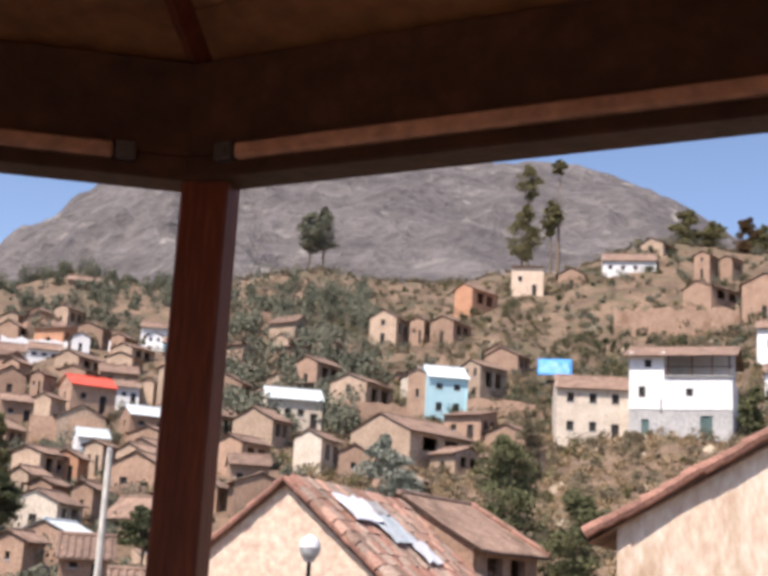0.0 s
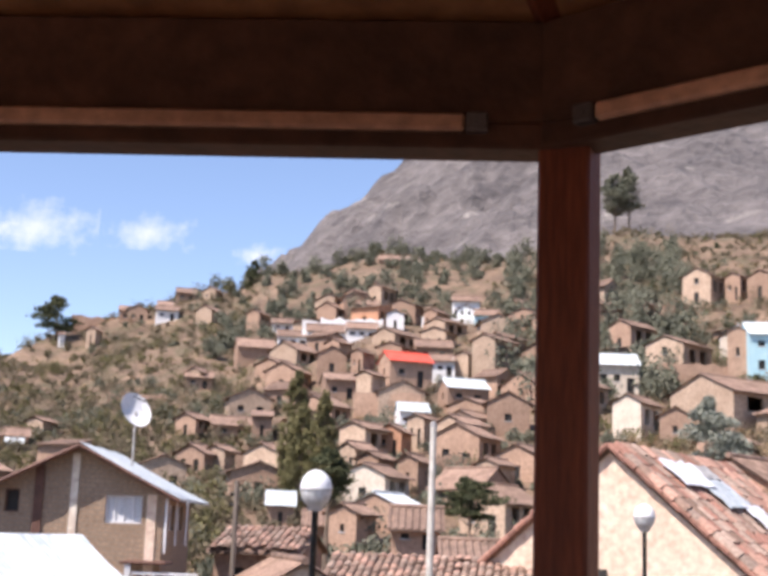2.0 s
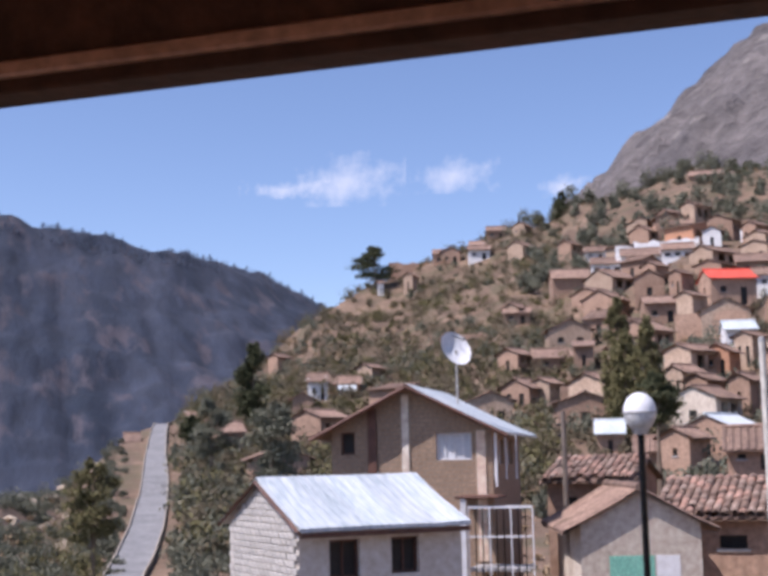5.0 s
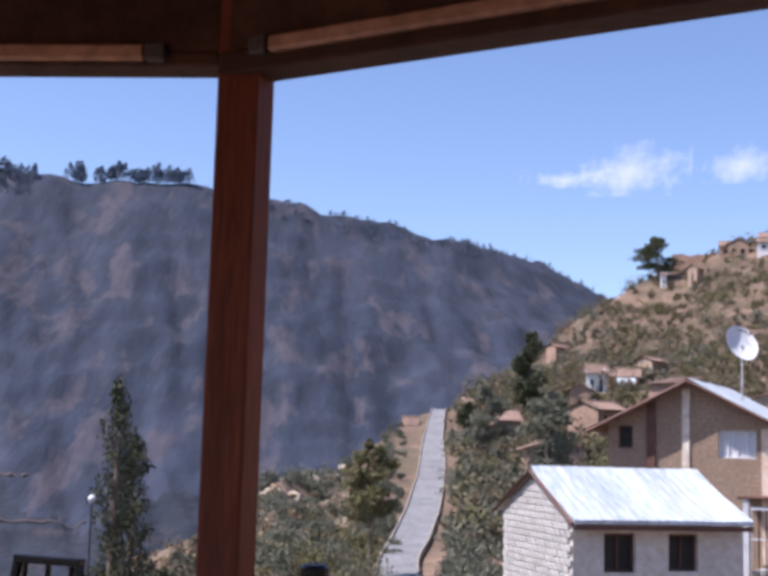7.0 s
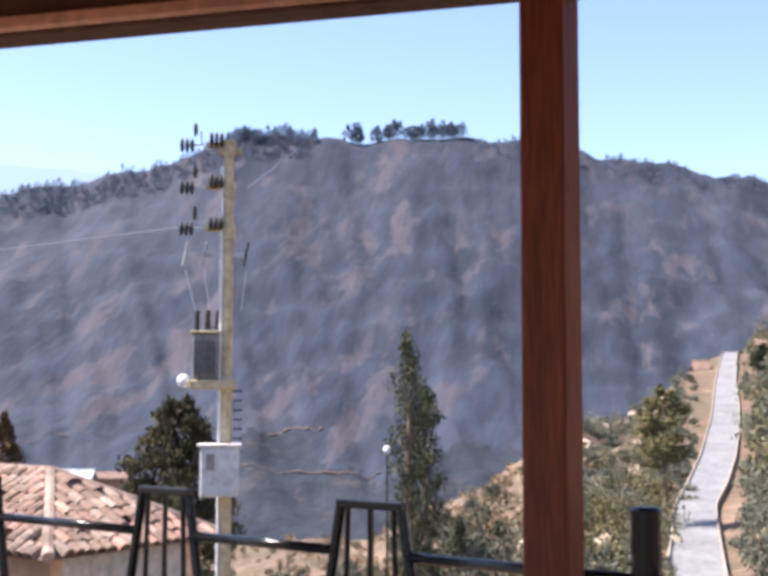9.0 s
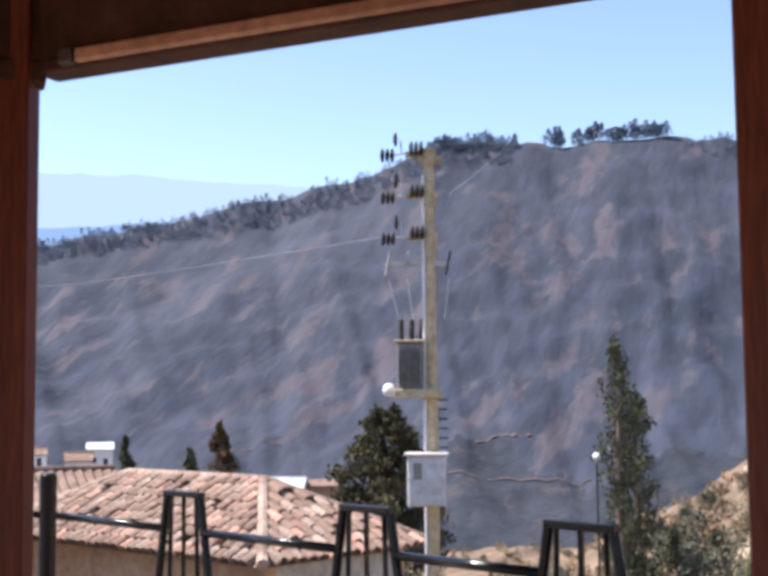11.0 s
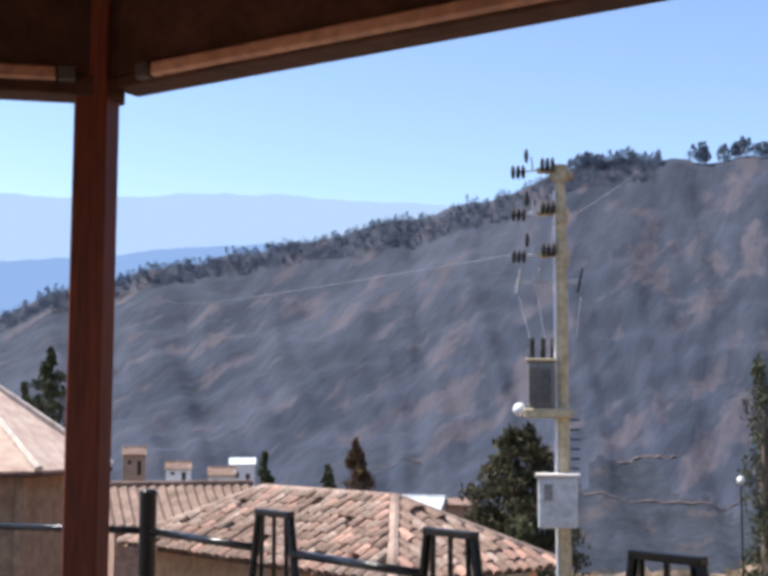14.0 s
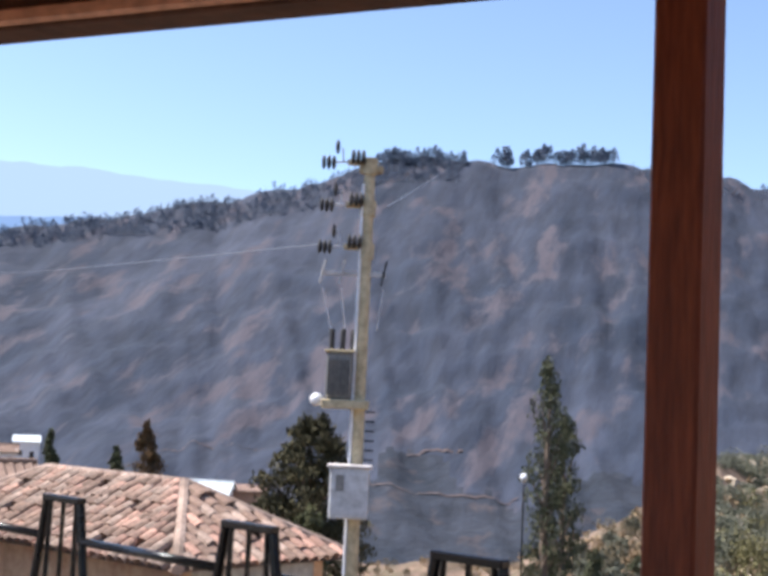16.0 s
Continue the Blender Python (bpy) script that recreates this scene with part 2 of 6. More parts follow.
BEAM_LOW, BEAM_HIGH, WALL_PLATE, APEX = 2.345, 2.40, 2.62, 3.35
BRACKET = surface("bracket_metal", (0.045, 0.03, 0.024), (0.08, 0.055, 0.043), 6.0, 0.5, 0.1)
NC = len(CORNERS)


def pavilion():
    pav = holder("pavilion", pose(0, 0, 0), "open garden pavilion of dark reddish stained wood", "pavilion")
    for i, c in enumerate(CORNERS):
        nxt, prv = CORNERS[(i + 1) % NC], CORNERS[i - 1]
        d = nxt - c
        run = math.atan2(d.y, d.x)
        bis = (c - prv).normalized() + d.normalized()
        post_m = Matrix.Translation(POSTS.get(i, c.lerp(MIDDLE, 0.03))) @ Matrix.Rotation(math.atan2(bis.y, bis.x), 4, "Z")
        g = {2: 0.050, 3: 0.045}.get(i, 0.053)
        post = part("post", boxed(-g, g, -g, g, 0, WALL_PLATE - 0.02, bevel=0.006), WOOD, pav, m=post_m)
        beam_m = Matrix.Translation(c) @ Matrix.Rotation(run, 4, "Z")
        n = d.length
        low = BEAM_LOW + (0.022 if i == 2 else 0.0)
        part("beam", boxed(0.02, n - 0.02, 0.0, 0.10, low, BEAM_HIGH, bevel=0.005), BEAM_WOOD, pav, m=beam_m)
        part("trim_strip", boxed(0.19, n - 0.17, 0.097, 0.122, BEAM_HIGH - 0.024, BEAM_HIGH + 0.012, bevel=0.006), STRIP_WOOD, pav, "paler wooden trim strip", m=beam_m)
        part("upper_beam", boxed(0.02, n - 0.02, 0.005, 0.095, BEAM_HIGH + 0.001, WALL_PLATE, bevel=0.004), BEAM_WOOD, pav, m=beam_m)
        for x in (0.165, n - 0.145):
            b = bmesh.new()
            box(b, x - 0.022, x + 0.022, 0.096, 0.126, BEAM_HIGH - 0.026, BEAM_HIGH + 0.014, bevel=0.004)
            rod(b, (x, 0.12, BEAM_HIGH - 0.006), (x, 0.128, BEAM_HIGH - 0.006), 0.009)
            part("bracket", b, BRACKET, pav, "grey metal bracket with a bolt", m=beam_m)
        # hip rafter under the roof
        b = bmesh.new()
        top = Vector((*MIDDLE.xy, APEX))
        foot = Vector((*c.xy, WALL_PLATE + 0.02))
        rod(b, foot, top, 0.05, 0.05, 4)
        part("rafter", b, WOOD, pav)
    for i, c in enumerate(CORNERS):
        e = CORNERS[(i + 1) % NC]
        out = lambda q: MIDDLE + (q - MIDDLE) * 1.05
        a, b2 = out(c), out(e)
        lo = WALL_PLATE + 0.02
        q = [(a.x, a.y, lo + 0.08), (b2.x, b2.y, lo + 0.08), (*MIDDLE.xy, APEX + 0.16)]
        w = [(a.x, a.y, lo), (b2.x, b2.y, lo), (*MIDDLE.xy, APEX + 0.09)]
        roof = bmesh.new()
        vs = [roof.verts.new(p) for p in q + w]
        roof.faces.new((vs[0], vs[1], vs[2]))
        roof.faces.new((vs[4], vs[3], vs[5]))
        roof.faces.new((vs[0], vs[3], vs[4], vs[1]))
        part("roof_slope", roof, TILE, pav, "clay roof covering")
    return pav


def ceiling():
    """Boards under the roof, laid side by side up each slope."""
    bm = bmesh.new()
    for i, c in enumerate(CORNERS):
        e = CORNERS[(i + 1) % NC]
        n = 12
        for k in range(n):
            f0, f1 = k / n, (k + 0.96) / n
            z = lambda f: WALL_PLATE + (APEX - WALL_PLATE) * f
            p = [c.lerp(MIDDLE, f0), e.lerp(MIDDLE, f0), e.lerp(MIDDLE, f1), c.lerp(MIDDLE, f1)]
            fs = (f0, f0, f1, f1)
            low = [bm.verts.new((v.x, v.y, z(f))) for v, f in zip(p, fs)]
            high = [bm.verts.new((v.x, v.y, z(f) + 0.02)) for v, f in zip(p, fs)]
            bm.faces.new(low)
            bm.faces.new(high[::-1])
            for j in range(4):
                bm.faces.new((low[j], high[j], high[(j + 1) % 4], low[(j + 1) % 4]))
    return thing("ceiling", bm, BOARD_WOOD, "brown boarded ceiling sloping up to the middle", "ceiling", "structure")


pavilion()
ceiling()
bm = bmesh.new()
vs = [bm.verts.new(p) for p in ((1.6, 3.2, 0), (-2.1, 2.45, 0), (-5.45, 1.55, 0), (-7.2, -0.7, 0), (-6.5, -5.5, 0), (4.5, -5.5, 0), (4.5, 1.5, 0))]
f = bm.faces.new(vs)
r = bmesh.ops.extrude_face_region(bm, geom=[f])
for g in r["geom"]:
    if isinstance(g, bmesh.types.BMVert):
        g.co.z -= 4.6
thing("floor", bm, surface("terrace_concrete", (0.22, 0.19, 0.16), (0.34, 0.30, 0.26), 1.0, 0.8), "grey concrete terrace floor", "floor", "structure")


# ---- the iron railing round the terrace ----
RAIL_TOP, RAIL_BAR, RAIL_LOW = 1.23, 1.10, 0.70


def railing(a, b, frames, ends):
    run = (b - a)
    m = Matrix.Translation(a) @ Matrix.Rotation(math.atan2(run.y, run.x), 4, "Z")
    rail = holder("iron_railing", m, "black iron railing with slanted bar frames", "railing")
    for x in ends:
        p = part("rail_post", rodded((x, 0, -0.2), (x, 0, RAIL_TOP + 0.02), 0.033, n=14), IRON, rail, smooth=False)
        part("cap", rodded((0, 0, RAIL_TOP + 0.02), (0, 0, RAIL_TOP + 0.028), 0.034, 0.026, 14), IRON, p, m=Matrix.Translation((x, 0, 0)))
    cuts = sorted([0.0] + list(frames) + [run.length])
    half_top = 0.098
    for x0, x1 in zip(cuts, cuts[1:]):
        for z in (RAIL_BAR, RAIL_LOW):
            g = half_top + (RAIL_TOP - z) * 0.17
            p0, p1 = x0 + (g if x0 in frames else 0), x1 - (g if x1 in frames else 0)
            part("bar", rodded((p0, 0, z), (p1, 0, z), 0.0135, n=14), IRON, rail, smooth=True)
    for x in frames:
        fr = part("bar_frame", boxed(x - half_top - 0.008, x + half_top + 0.008, -0.015, 0.015, RAIL_TOP - 0.02, RAIL_TOP, bevel=0.003), IRON, rail)
        for s in (-1, 1):
            part("slanted_bar", rodded((x + s * half_top, 0, RAIL_TOP - 0.02), (x + s * (half_top + 0.24), 0, -0.1), 0.014), IRON, fr)
        for k in (-0.5, 0, 0.5):
            part("upright", rodded((x + k * half_top * 1.5, 0, RAIL_TOP - 0.02), (x + k * half_top * 2.2, 0, 0.05), 0.008, n=6), IRON, fr)
    return rail


RAIL_CORNER = Vector((-5.34, 1.43, 0))
railing(RAIL_CORNER, Vector((-2.06, 2.32, 0)), (0.93, 1.84, 2.60), (0.0, 3.36))
railing(Vector((-7.0, -0.68, 0)), RAIL_CORNER, (0.75, 1.81), (0.0,))
railing(Vector((-2.03, 2.33, 0)), Vector((0.9, 3.0, 0)), (), (3.0,))

# ---- houses ----
PINK_WASH = surface("pink_plaster", (0.56, 0.42, 0.31), (0.70, 0.55, 0.43), 0.5, 0.9, 0.2, stain=(0.48, 0.34, 0.24), stain_from=0.6)
CREAM = surface("cream_plaster", (0.52, 0.43, 0.34), (0.68, 0.59, 0.48), 0.7, 0.9, 0.25, stain=(0.36, 0.25, 0.18), stain_from=0.58)
AQUA = surface("turquoise_paint", (0.40, 0.66, 0.73), (0.50, 0.74, 0.80), 0.8, 0.7, 0.1, stain=(0.5, 0.6, 0.6), stain_from=0.66)
ORANGE_ADOBE = surface("orange_adobe", (0.40, 0.20, 0.115), (0.52, 0.28, 0.17), 0.6, 0.92, 0.4, stain=(0.30, 0.16, 0.10))
RED_SHEET = surface("red_roof_paint", (0.55, 0.07, 0.04), (0.68, 0.11, 0.07), 1.0, 0.6, 0.2, stain=(0.4, 0.08, 0.05), stain_from=0.66)
CEMENT = surface("cement_render", (0.34, 0.33, 0.32), (0.47, 0.46, 0.44), 0.5, 0.9, 0.2, stain=(0.28, 0.26, 0.24))
DUN = surface("dun_adobe", (0.36, 0.255, 0.18), (0.50, 0.37, 0.27), 0.5, 0.92, 0.5, stain=(0.27, 0.18, 0.12), vary=0.2)
STREAKED = surface("streaked_plaster", (0.60, 0.45, 0.33), (0.76, 0.63, 0.50), 0.9, 0.9, 0.3, stretch=(1.3, 1.3, 0.5), stain=(0.47, 0.33, 0.22), stain_size=0.9, stain_from=0.52)
WALLS = {"dun": DUN, "streaked": STREAKED, "adobe": ADOBE, "white": WHITEWASH, "pink": PINK_WASH, "cream": CREAM, "aqua": AQUA, "orange": ORANGE_ADOBE}
ROOFS = {"tile": TILE, "tin": TIN, "red": RED_SHEET}
WORDS = {"dun": "pale dun adobe", "streaked": "weathered plastered", "adobe": "brown adobe", "white": "whitewashed", "pink": "faded pink plastered", "cream": "cream plastered", "aqua": "white and turquoise painted", "orange": "orange adobe"}
ROOF_WORDS = {"tile": "clay tile roof", "tin": "sheet metal roof", "red": "bright red roof"}


def wavy_slope(bm, x0, x1, y0, y1, z0, z1, pitch, depth, thick=0.07):
    """A roof slope that falls from y1, z1 to y0, z0, with channels running down it."""
    n = max(4, int((x1 - x0) / pitch) * 3)
    rows = []
    m = 4
    for j in range(m + 1):
        f = j / m
        sag = -0.05 * math.sin(math.pi * f)
        row = []
        for i in range(n + 1):
            x = x0 + (x1 - x0) * i / n
            wob = 0.025 * noise.noise((x * 0.9 + x0, f * 3, z1))
            row.append(bm.verts.new((x, y0 + (y1 - y0) * f, z0 + (z1 - z0) * f + sag + wob + depth * math.sin(i * 2 * math.pi / 3))))
        rows.append(row)
    for j in range(m):
        for i in range(n):
            bm.faces.new((rows[j][i], rows[j][i + 1], rows[j + 1][i + 1], rows[j + 1][i]))
    under = [bm.verts.new((v.co.x, v.co.y, v.co.z - thick - depth)) for v in (rows[0][0], rows[0][-1], rows[m][-1], rows[m][0])]
    bm.faces.new(under[::-1])
    for e in (0, m):
        lo = [bm.verts.new((v.co.x, v.co.y, v.co.z - thick)) for v in rows[e]]
        for i in range(n):
            bm.faces.new((rows[e][i], lo[i], lo[i + 1], rows[e][i + 1]) if e == 0 else (rows[e][i + 1], lo[i + 1], lo[i], rows[e][i]))
    return bm


def pierced(bm, w, h, t, holes, foot=-2.5):
    """An upright wall w wide and h high along x, with its front at y = 0, and real openings (x0, x1, z0, z1) through it."""
    xs = sorted({-w / 2, w / 2, *[v for o in holes for v in o[:2]]})
    zs = sorted({foot, h, *[v for o in holes for v in o[2:]]})
    for xa, xb in zip(xs, xs[1:]):
        for za, zb in zip(zs, zs[1:]):
            if not any(o[0] - 1e-4 <= xa and xb <= o[1] + 1e-4 and o[2] - 1e-4 <= za and zb <= o[3] + 1e-4 for o in holes):
                box(bm, xa, xb, 0, t, za, zb)
    return bm


def shell(bm, w, d, h, form, rise, holes, side_holes=(), foot=-2.5):
    """Four walls with gables under a roof: form 'gable' turns its gable to the front, 'eave' its eaves."""
    t = 0.3
    pierced(bm, w, h, t, holes, foot)
    box(bm, -w / 2, w / 2, d - t, d, foot, h)
    for s in (-1, 1):
        m = Matrix.Translation((s * w / 2, d / 2, 0)) @ Matrix.Rotation(s * math.pi / 2, 4, "Z")
        pierced_side(bm, m, d - 2 * t, h, t, side_holes, foot)
    if form == "gable":
        for y in (0, d - t):
            prism(bm, [(-w / 2, y, h), (w / 2, y, h), (0, y, h + rise)], (0, t, 0))
    elif form == "eave":
        for x in (-w / 2, w / 2 - t):
            prism(bm, [(x, 0, h), (x, d, h), (x, d / 2, h + rise)], (t, 0, 0))
    elif form == "shed":
        for x in (-w / 2, w / 2 - t):
            prism(bm, [(x, 0, h), (x, d, h), (x, d, h + rise)], (t, 0, 0))
        box(bm, -w / 2, w / 2, d - t, d, h, h + rise)
    bmesh.ops.remove_doubles(bm, verts=bm.verts, dist=0.002)


def pierced_side(bm, m, w, h, t, holes, foot):
    tmp = bmesh.new()
    pierced(tmp, w, h, t, holes, foot)
    tmp.transform(m)
    me = bpy.data.meshes.new("side")
    tmp.to_mesh(me)
    tmp.free()
    bm.from_mesh(me)
    bpy.data.meshes.remove(me)


def prism(bm, tri, off):
    a = [bm.verts.new(p) for p in tri]
    b = [bm.verts.new(Vector(p) + Vector(off)) for p in tri]
    bm.faces.new(a)
    bm.faces.new(b[::-1])
    n = len(tri)
    for i in range(n):
        bm.faces.new((a[i], a[(i + 1) % n], b[(i + 1) % n], b[i]))


def house(turn, r, z, w, h, d, spin, wall, roof, form, rise=None, cols=2, rows=1, door=True, label=""):
    """A village house. turn, r: its direction and distance from the terrace; z: its foot; spin: how far its front is turned from the terrace."""
    rise = (0.26 * (w if form == "gable" else d)) if rise is None else rise
    hs = holder("house", Matrix.Translation(away(turn, r, z)) @ Matrix.Rotation(radians(turn + spin), 4, "Z"),
                label or f"{WORDS[wall]} village house with a {ROOF_WORDS[roof]}", "house")
    holes = []
    ww, wh = min(0.75, w * 0.16), min(1.0, h * 0.2)
    for j in range(rows):
        for i in range(cols):
            x = (i - (cols - 1) / 2) * w / (cols + 0.25)
            zc = h * ((j + 0.62) / max(rows, 1)) if rows > 1 else h * 0.58
            if j == 0 and door and i == cols - 1:
                holes.append((x - ww * 0.55, x + ww * 0.55, 0.05, min(2.2, h * (0.42 if rows > 1 else 0.66))))
            else:
                holes.append((x - ww / 2, x + ww / 2, zc - wh / 2, zc + wh / 2))
    bm = bmesh.new()
    dz = h * 0.6
    side = ((-0.3 * d, -0.06 * d, h * 0.45, h * 0.85), (0.06 * d, 0.3 * d, h * 0.45, h * 0.85)) if d > 3 and spin < -20 else ((-0.35, 0.35, dz - 0.4, dz + 0.4),) if d > 3 else ()
    foot = min(-2.5, on_hill(turn, r).z - z - 1.5)
    shell(bm, w, d, h, form, rise, holes, side, foot)
    part("wall", bm, WALLS[wall], hs)
    # the unlit room behind each opening is put in as a near-black sheet
    for k, o in enumerate(holes):
        isdoor = o[2] < 0.1
        part("door" if isdoor else "window", boxed(o[0] - 0.02, o[1] + 0.02, 0.16, 0.21, o[2], o[3] + 0.02), DARK, hs, "near-black sheet for an unlit doorway" if isdoor else "near-black sheet for an unlit window opening")
        if not isdoor:
            part("window_sill", boxed(o[0] - 0.08, o[1] + 0.08, -0.05, 0.12, o[2] - 0.08, o[2] - 0.002), CEMENT, hs)
    over = 0.45
    pitch, depth = (0.3, 0.045) if roof == "tile" else (0.22, 0.018)
    mat = ROOFS[roof]
    if form == "eave":
        fall = rise / (d / 2) * over
        part("roof", wavy_slope(bmesh.new(), -w / 2 - over * 0.4, w / 2 + over * 0.4, -over, d / 2, h - fall + 0.08, h + rise + 0.08, pitch, depth), mat, hs)
        part("roof", wavy_slope(bmesh.new(), -w / 2 - over * 0.4, w / 2 + over * 0.4, -over, d / 2, h - fall + 0.08, h + rise + 0.08, pitch, depth), mat, hs,
             m=Matrix.Translation((0, d, 0)) @ Matrix.Rotation(math.pi, 4, "Z"))
        ridge = rodded((-w / 2 - over * 0.4, d / 2, h + rise + 0.09), (w / 2 + over * 0.4, d / 2, h + rise + 0.09), 0.11)
    elif form == "gable":
        fall = rise / (w / 2) * over
        for s in (-1, 1):
            m = Matrix.Translation((0, d / 2, 0)) @ Matrix.Rotation(s * math.pi / 2, 4, "Z")
            part("roof", wavy_slope(bmesh.new(), -d / 2 - over * 0.4, d / 2 + over * 0.4, -w / 2 - over, 0, h - fall + 0.08, h + rise + 0.08, pitch, depth), mat, hs, m=m)
        ridge = rodded((0, -over * 0.4, h + rise + 0.09), (0, d + over * 0.4, h + rise + 0.09), 0.11)
    else:
        part("roof", wavy_slope(bmesh.new(), -w / 2 - over * 0.4, w / 2 + over * 0.4, -over, d + over * 0.5, h + 0.06, h + (rise if form == "shed" else 0.25) + 0.12, pitch, depth), mat, hs)
        ridge = None
    if ridge is not None:
        part("ridge", ridge, mat, hs)
    return hs


def fill_village(n, seed, turn0, turn1, s0, s1):
    """More adobe houses in the gaps of the village, never closer than a lane's width to another."""
    rng = random.Random(seed)
    taken = [o.matrix_world.translation.copy() for o in scene.objects if o.name.startswith("house") and o.parent is None]
    made = 0
    for _ in range(4000):
        if made == n:
            break
        a, s = rng.uniform(turn0, turn1), rng.uniform(s0, s1)
        p = lie(a, s)
        if min((p - q).length for q in taken) < 6.5:
            continue
        taken.append(p)
        made += 1
        w = rng.uniform(3.2, 5.5)
        house(a, p.xy.length, p.z - 0.3, w, rng.uniform(2.3, 3.8), rng.uniform(3.2, 5), rng.choice((-44, -38, -32, -26, 8)), rng.choice(("adobe",) * 7 + ("dun",) * 4 + ("orange", "cream")),
              "tile", rng.choice(("eave", "gable", "gable", "gable", "shed")), rise=w * rng.uniform(0.16, 0.26), cols=rng.choice((0, 1, 1, 2)))


def verge(hs, w, h, rise, seed, back=0.0):
    """Barrel tiles along the edge of a gable, the front one or one further back."""
    rng = random.Random(seed)
    over = 0.45
    for s in (-1, 1):
        a = Vector((0, back - over * 0.4, h + rise + 0.14))
        b = Vector((s * (w / 2 + over), back - over * 0.4, h - rise / (w / 2) * over + 0.14))
        n = int((b - a).length / 0.34)
        step = (b - a) / n
        one = mesh_of("verge_tile", rodded((0, 0, 0), step * 1.12, 0.085, 0.105, 8), TILE_RED)
        for k in range(n):
            again("verge_tile", one, hs, Matrix.Translation(a + step * k + Vector((0, rng.uniform(-0.02, 0.02), rng.uniform(-0.02, 0.03)))))
        one = mesh_of("verge_tile", rodded((0, 0, 0), step * 1.1, 0.08, 0.095, 8), TILE)
        for k in range(n):
            again("verge_tile", one, hs, Matrix.Translation(a + step * k + Vector((0, 0.18 + rng.uniform(-0.02, 0.02), rng.uniform(0.0, 0.03)))))


TILE_RED = surface("red_brown_tile", (0.24, 0.118, 0.085), (0.36, 0.185, 0.135), 2.0, 0.9, 0.4, vary=0.25)


def yard_wall(turn, r, z, length, h, spin, material, seed):
    """A free-standing wall of a yard or terrace, worn uneven along its top."""
    rng = random.Random(seed)
    n = max(4, int(length / 0.9))
    bm = bmesh.new()
    rows = []
    for i in range(n + 1):
        x, t = length * (i / n - 0.5), h * rng.uniform(0.82, 1.08)
        rows.append([bm.verts.new(p) for p in ((x, -0.2, -2.5), (x, -0.17, t), (x, 0.17, t), (x, 0.2, -2.5))])
    for a, b in zip(rows, rows[1:]):
        for k in range(3):
            bm.faces.new((a[k], a[k + 1], b[k + 1], b[k]))
    bm.faces.new(rows[0])
    bm.faces.new(rows[-1][::-1])
    bmesh.ops.recalc_face_normals(bm, faces=bm.faces)
    label = "worn whitewashed yard wall between the houses" if material == WHITEWASH else "worn adobe yard wall on the hillside"
    thing("yard_wall", bm, material, label, "wall", m=Matrix.Translation(away(turn, r, z)) @ Matrix.Rotation(radians(turn + spin), 4, "Z"))
house(13.6, 243.7, 52.2, 6.2, 1.8, 4.0, 0, "adobe", "tile", "eave")
house(23.0, 251.9, 44.9, 3.9, 2.0, 4.0, 0, "adobe", "tile", "eave")
house(21.98, 248.5, 44.5, 2.7, 2.5, 3.4, -28, "dun", "tile", "gable", cols=2, rise=0.71)
house(27.06, 230.9, 32.2, 1.8, 3.0, 3.0, -25, "dun", "tile", "gable", cols=1, rise=0.45)
house(22.17, 228.6, 37.5, 3.3, 2.2, 5.6, -32, "dun", "tile", "gable", cols=0, rise=0.83)
house(16.65, 205.7, 34.9, 3.6, 2.4, 5.0, -30, "adobe", "tile", "gable", cols=0, rise=0.96)
house(11.92, 194.5, 32.3, 2.4, 3.0, 3.8, -35, "adobe", "tile", "gable", cols=2, rise=0.52)
house(14.8, 205.4, 36.6, 3.6, 1.5, 4.0, 0, "adobe", "tile", "eave")
house(25.1, 237.8, 37.6, 3.6, 3.0, 3.0, 0, "adobe", "tile", "gable")
house(23.8, 235.6, 38.3, 4.1, 2.2, 3.3, 0, "white", "tile", "eave")
house(28.3, 234.4, 31.7, 1.1, 2.7, 3.0, 0, "white", "tile", "shed", cols=1)
house(18.6, 205.7, 32.9, 3.4, 1.6, 3.0, 0, "white", "tile", "eave")
house(18.1, 192.2, 28.4, 4.8, 2.0, 3.9, 0, "white", "tile", "eave", cols=3)
house(16.6, 190.3, 29.1, 5.9, 2.0, 4.7, 0, "white", "tile", "eave", cols=3)
house(15.0, 185.4, 29.0, 4.5, 2.0, 3.6, 0, "white", "tile", "eave", cols=3)
house(15.0, 207.4, 37.1, 2.6, 2.5, 3.0, 0, "adobe", "tile", "gable", cols=1)
house(13.5, 191.3, 31.4, 2.7, 2.8, 3.0, 0, "white", "tile", "gable", cols=1)
house(10.3, 198.1, 33.6, 2.6, 2.9, 3.0, 0, "white", "tile", "gable", rows=2)
house(9.2, 195.6, 33.0, 4.9, 2.3, 3.9, 0, "aqua", "tile", "eave", cols=3)
house(8.09, 196.5, 34.2, 2.1, 3.3, 3.0, -41, "adobe", "tile", "gable", cols=1, rise=0.49)
house(14.02, 176.1, 26.0, 4.1, 2.8, 5.9, -40, "dun", "tile", "gable", cols=1, rise=0.9)
house(11.7, 173.0, 24.6, 5.1, 2.2, 4.1, 5, "adobe", "tile", "eave")
house(10.42, 163.7, 21.5, 1.8, 3.0, 3.0, -25, "dun", "tile", "gable", cols=0, rise=0.41)
house(9.46, 161.3, 21.1, 3.5, 5.1, 5.6, -34, "dun", "tile", "gable", cols=0, rise=0.76, rows=2)
